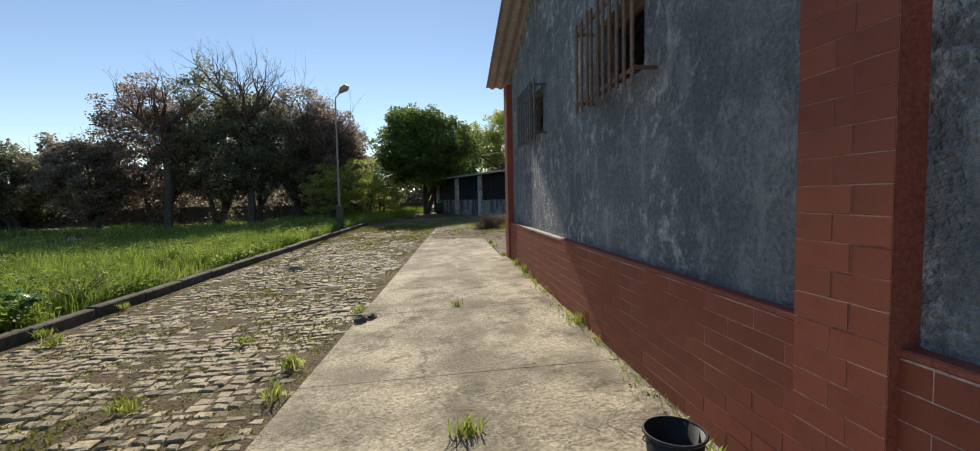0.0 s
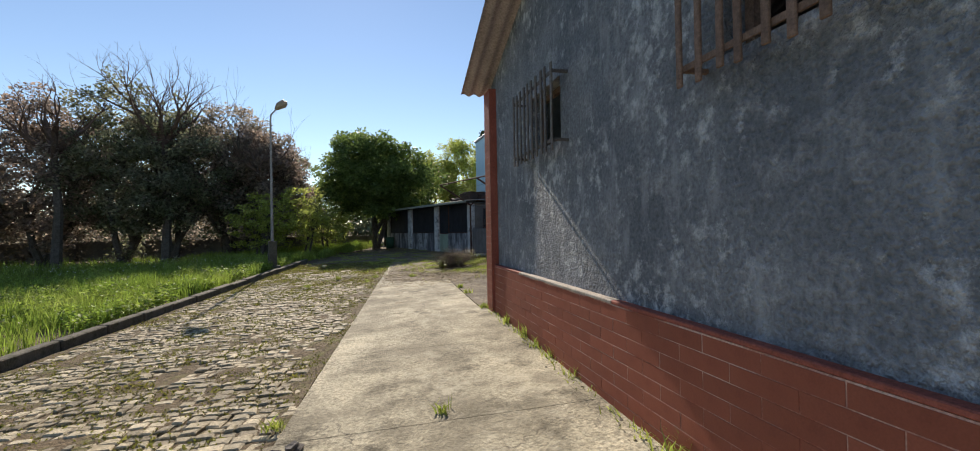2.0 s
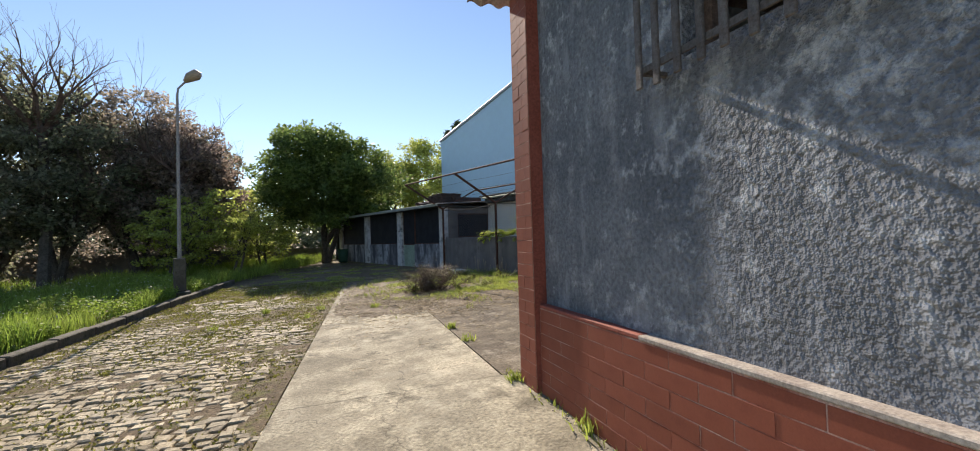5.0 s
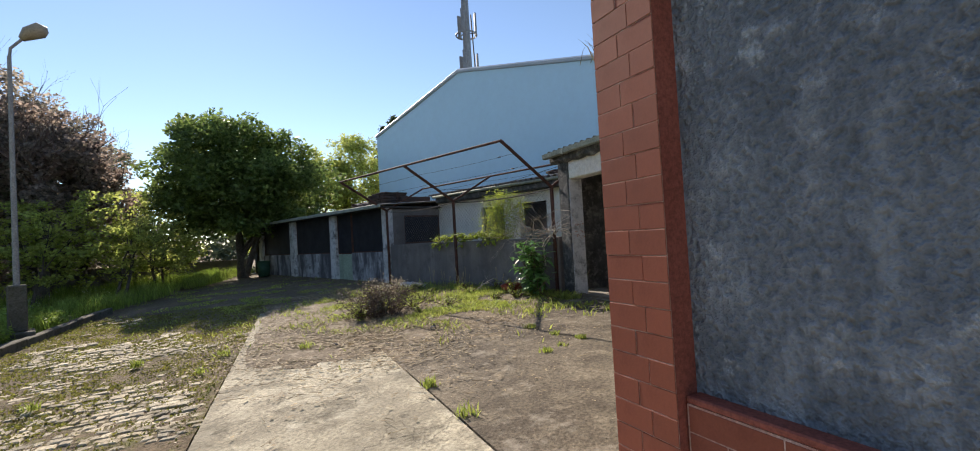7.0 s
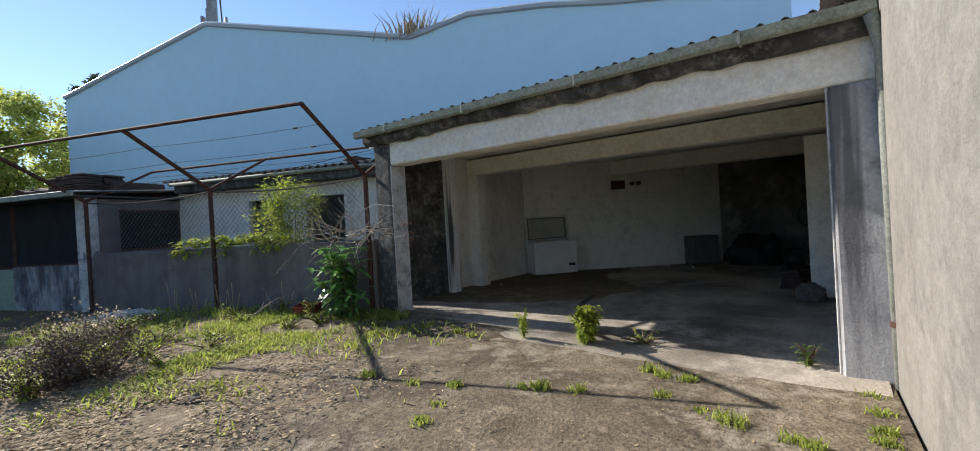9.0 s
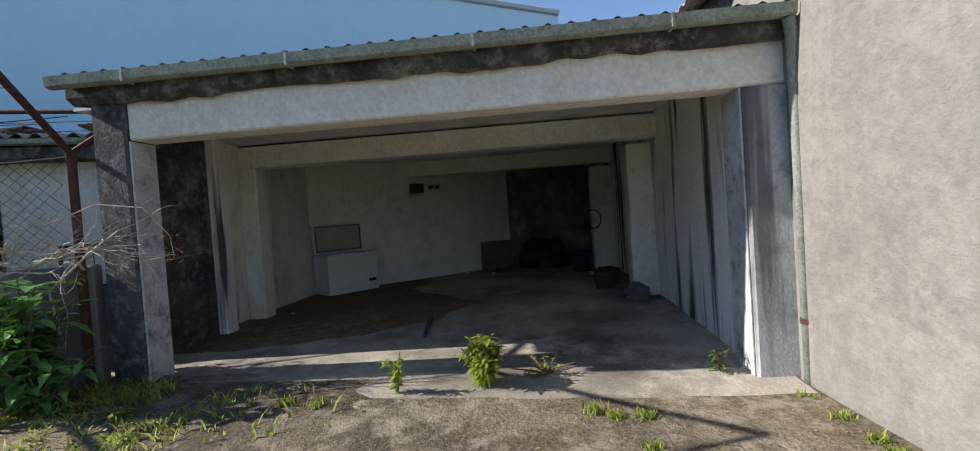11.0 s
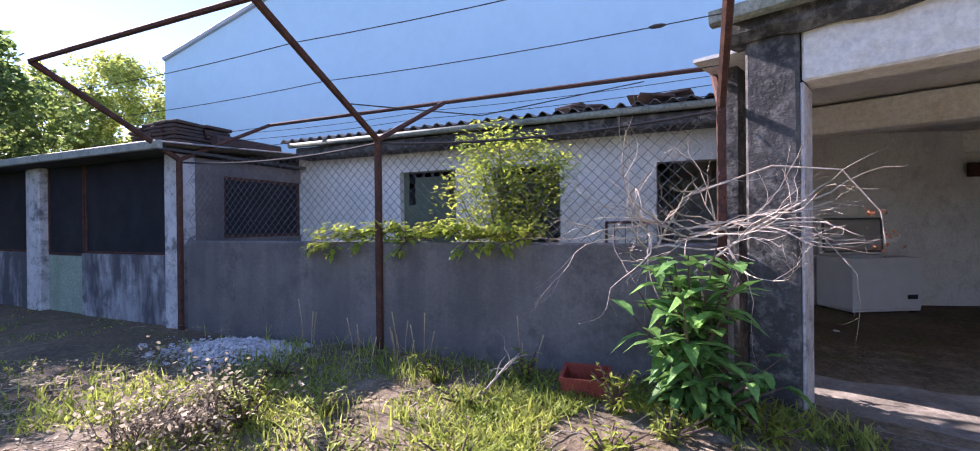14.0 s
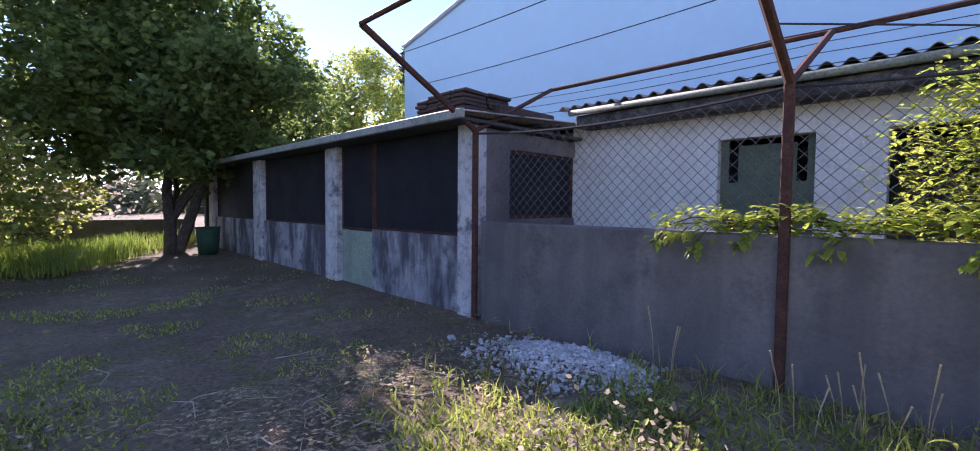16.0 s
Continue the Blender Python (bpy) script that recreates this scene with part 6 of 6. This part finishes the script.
# ---------------------------------------------------------------- roof tiles left on the house, mast details
r_ = random.Random(90)
def slab_pile(label, x, y, z, n, sx, sy):
    t = thing("slab_pile", label, "debris", pose(x, y, z), "broken slabs on the house roof")
    for i in range(n):
        part("slab", Geo().box(-0.16, 0.16, -0.20, 0.20, 0, 0.028, bevel=0.006), TILE, t, m=pose(r_.uniform(-sx, sx), r_.uniform(-sy, sy), 0.02 + 0.03 * i, r_.uniform(-5, 5), r_.uniform(-6, 6), r_.uniform(-30, 30)))
def tile_stack(label, x, y, z, layers, rows_, columns):
    t = thing("tile_stack", label, "tiles", pose(x, y, z), "tile stacks on the verandah roof")
    me = Geo().box(-0.2, 0.2, -0.115, 0.115, 0, 0.042, bevel=0.008).mesh("tile", TILE)
    for k in range(layers):
        for a in range(rows_):
            for b in range(columns - (1 if k == layers - 1 else 0)):
                part("tile", me, None, t, m=pose((a - (rows_ - 1) / 2) * 0.42 + r_.uniform(-0.02, 0.02), (b - (columns - 1) / 2) * 0.245 + r_.uniform(-0.02, 0.02), 0.05 + 0.05 * k, r_.uniform(-2, 2), r_.uniform(-2, 2), r_.uniform(-5, 5)))
def tile_pile(label, x, y, z, n, sx, sy):
    t = thing("tile_pile", label, "tiles", pose(x, y, z), "loose roof tiles on the house")
    for i in range(n):
        lay = i * (6 if n > 40 else 3 if n > 12 else 1) // n
        g = Geo()
        k = 6
        for yy in (0, 0.40):
            g.v += [Vector((0.09 * math.cos(math.pi * j / k), yy, 0.06 * math.sin(math.pi * j / k))) for j in range(k + 1)] + [Vector((0.075 * math.cos(math.pi * j / k), yy, 0.048 * math.sin(math.pi * j / k) - 0.004)) for j in range(k, -1, -1)]
        m_ = 2 * (k + 1)
        g.f = [(j, (j + 1) % m_, m_ + (j + 1) % m_, m_ + j) for j in range(m_)] + [tuple(reversed(range(m_))), tuple(range(m_, 2 * m_))]
        part("tile", g, TILE, t, m=pose(r_.uniform(-sx, sx), r_.uniform(-sy, sy), 0.03 + lay * 0.055, r_.uniform(-8, 8), r_.uniform(-12, 12), r_.choice((0, 90)) + r_.uniform(-20, 20)))
slab_pile("broken dark slabs heaped on the house roof", 12.0, 14.45, 3.06, 4, 0.1, 0.12)
slab_pile("broken dark slabs heaped on the house roof", 12.0, 13.45, 3.06, 5, 0.1, 0.35)
tile_stack("neat stack of dark old clay tiles", 10.5, 19.82, 2.74, 7, 2, 4)
tile_pile("stack of dark clay tiles on the verandah roof", 10.7, 21.2, 2.79, 16, 0.25, 0.5)

for z in (15.6, 19.2):
    for k in range(3):
        a = k * 2.094
        part("panel_antenna", Geo().box(-0.16, 0.16, -0.08, 0.08, 0, 2.0, bevel=0.02), MAST, mast, m=pose(0, 0, z) @ pose(0, 0, 0, 0, 0, math.degrees(a)) @ pose(0, 0.85, 0))
        part("bracket", Geo().tube([(0, 0, z + 0.2), (-0.8 * math.sin(a), 0.8 * math.cos(a), z + 0.2)], 0.05, 5), MAST, mast)
    part("ring", Geo().tube([(0.9 * math.cos(i * 0.2618), 0.9 * math.sin(i * 0.2618), z) for i in range(25)], 0.07, 6), MAST, mast)
part("cable", Geo().tube([(0.42, -0.3, 8), (0.5, -0.4, 15), (0.35, -0.3, 21)], 0.06, 5), DARK_WIRE, mast)

# thin overhead wires with insulators, and small fixtures
wires = thing("overhead_wires", "thin overhead wires with small insulators above the fence", "wires")
for z, x in ((3.09, 8.80), (2.90, 9.15)):
    for y in (13.35,):
        part("insulator", Geo().tube([(x, y - 0.05, z), (x, y - 0.02, z), (x, y + 0.02, z), (x, y + 0.05, z)], [0.005, 0.013, 0.013, 0.005], 6), DARK_WIRE, wires)
part("wire", Geo().tube([(9.4, 15.92, 2.78), (10.2, 15.0, 2.75), (11.14, 13.6, 3.15)], 0.006, 4), DARK_WIRE, wires)
binn = thing("green_bin", "small green plastic bin under the round tree", "bin", pose(9.3, 27.2, earth(9.3, 27.2)))
part("body", lathe([(0.20, 0), (0.25, 0.6), (0.24, 0.6), (0.19, 0.02)]), GREEN_BIN, binn, smooth=True)
part("rim", Geo().tube([(0.255 * math.cos(i * 0.2618), 0.255 * math.sin(i * 0.2618), 0.6) for i in range(25)], 0.015, 6), GREEN_BIN, binn)
grille = thing("leaning_grille", "small metal grille leaning on the house wall", "grille", pose(11.72, 13.75, 1.2))
part("frame", Geo().box(-0.01, 0.01, -0.35, 0.35, 0.50, 0.53).box(-0.01, 0.01, -0.35, 0.35, 0.0, 0.03).box(-0.01, 0.01, -0.35, -0.32, 0.03, 0.50).box(-0.01, 0.01, 0.32, 0.35, 0.03, 0.50), RUST, grille)
for i in range(5):
    part("bar", Geo().tube([(0, -0.24 + 0.12 * i, 0.02), (0, -0.24 + 0.12 * i, 0.51)], 0.006, 4), RUST, grille)
part("ledge", Geo().box(-0.03, 0.08, -0.5, 0.5, -0.9, 0.0), FENCE_WALL, grille)

# small marks seen from afar: a wall stain built as blocks, and roof grass
stain_ = thing("wall_stain_blocks", "red-brown stain on the garage back wall, built as small blocks", "fitting", in_garage(6.10, 4.42, 2.42, -50))
part("plate", Geo().box(-0.16, 0.16, -0.03, 0.03, -0.10, 0.10, bevel=0.01), RUST, stain_)
# two smaller blocks of the same stain
for k in (0.34, 0.5):
    part("bracket", Geo().box(k - 0.05, k + 0.05, -0.03, 0.03, -0.02, 0.06, bevel=0.008), RUST, stain_)
pts = np.stack([q.normal(size=140) * 0.10, q.normal(size=140) * 0.35, np.zeros(140)], 1)
tagged(part("roof_grass", blades(pts, 0.75, 0.02, q, 0.8), STRAW, None, "", m=pose(BX + 0.05, 15.0, 7.28)), "dry grass tuft growing on the warehouse roof", "grass")
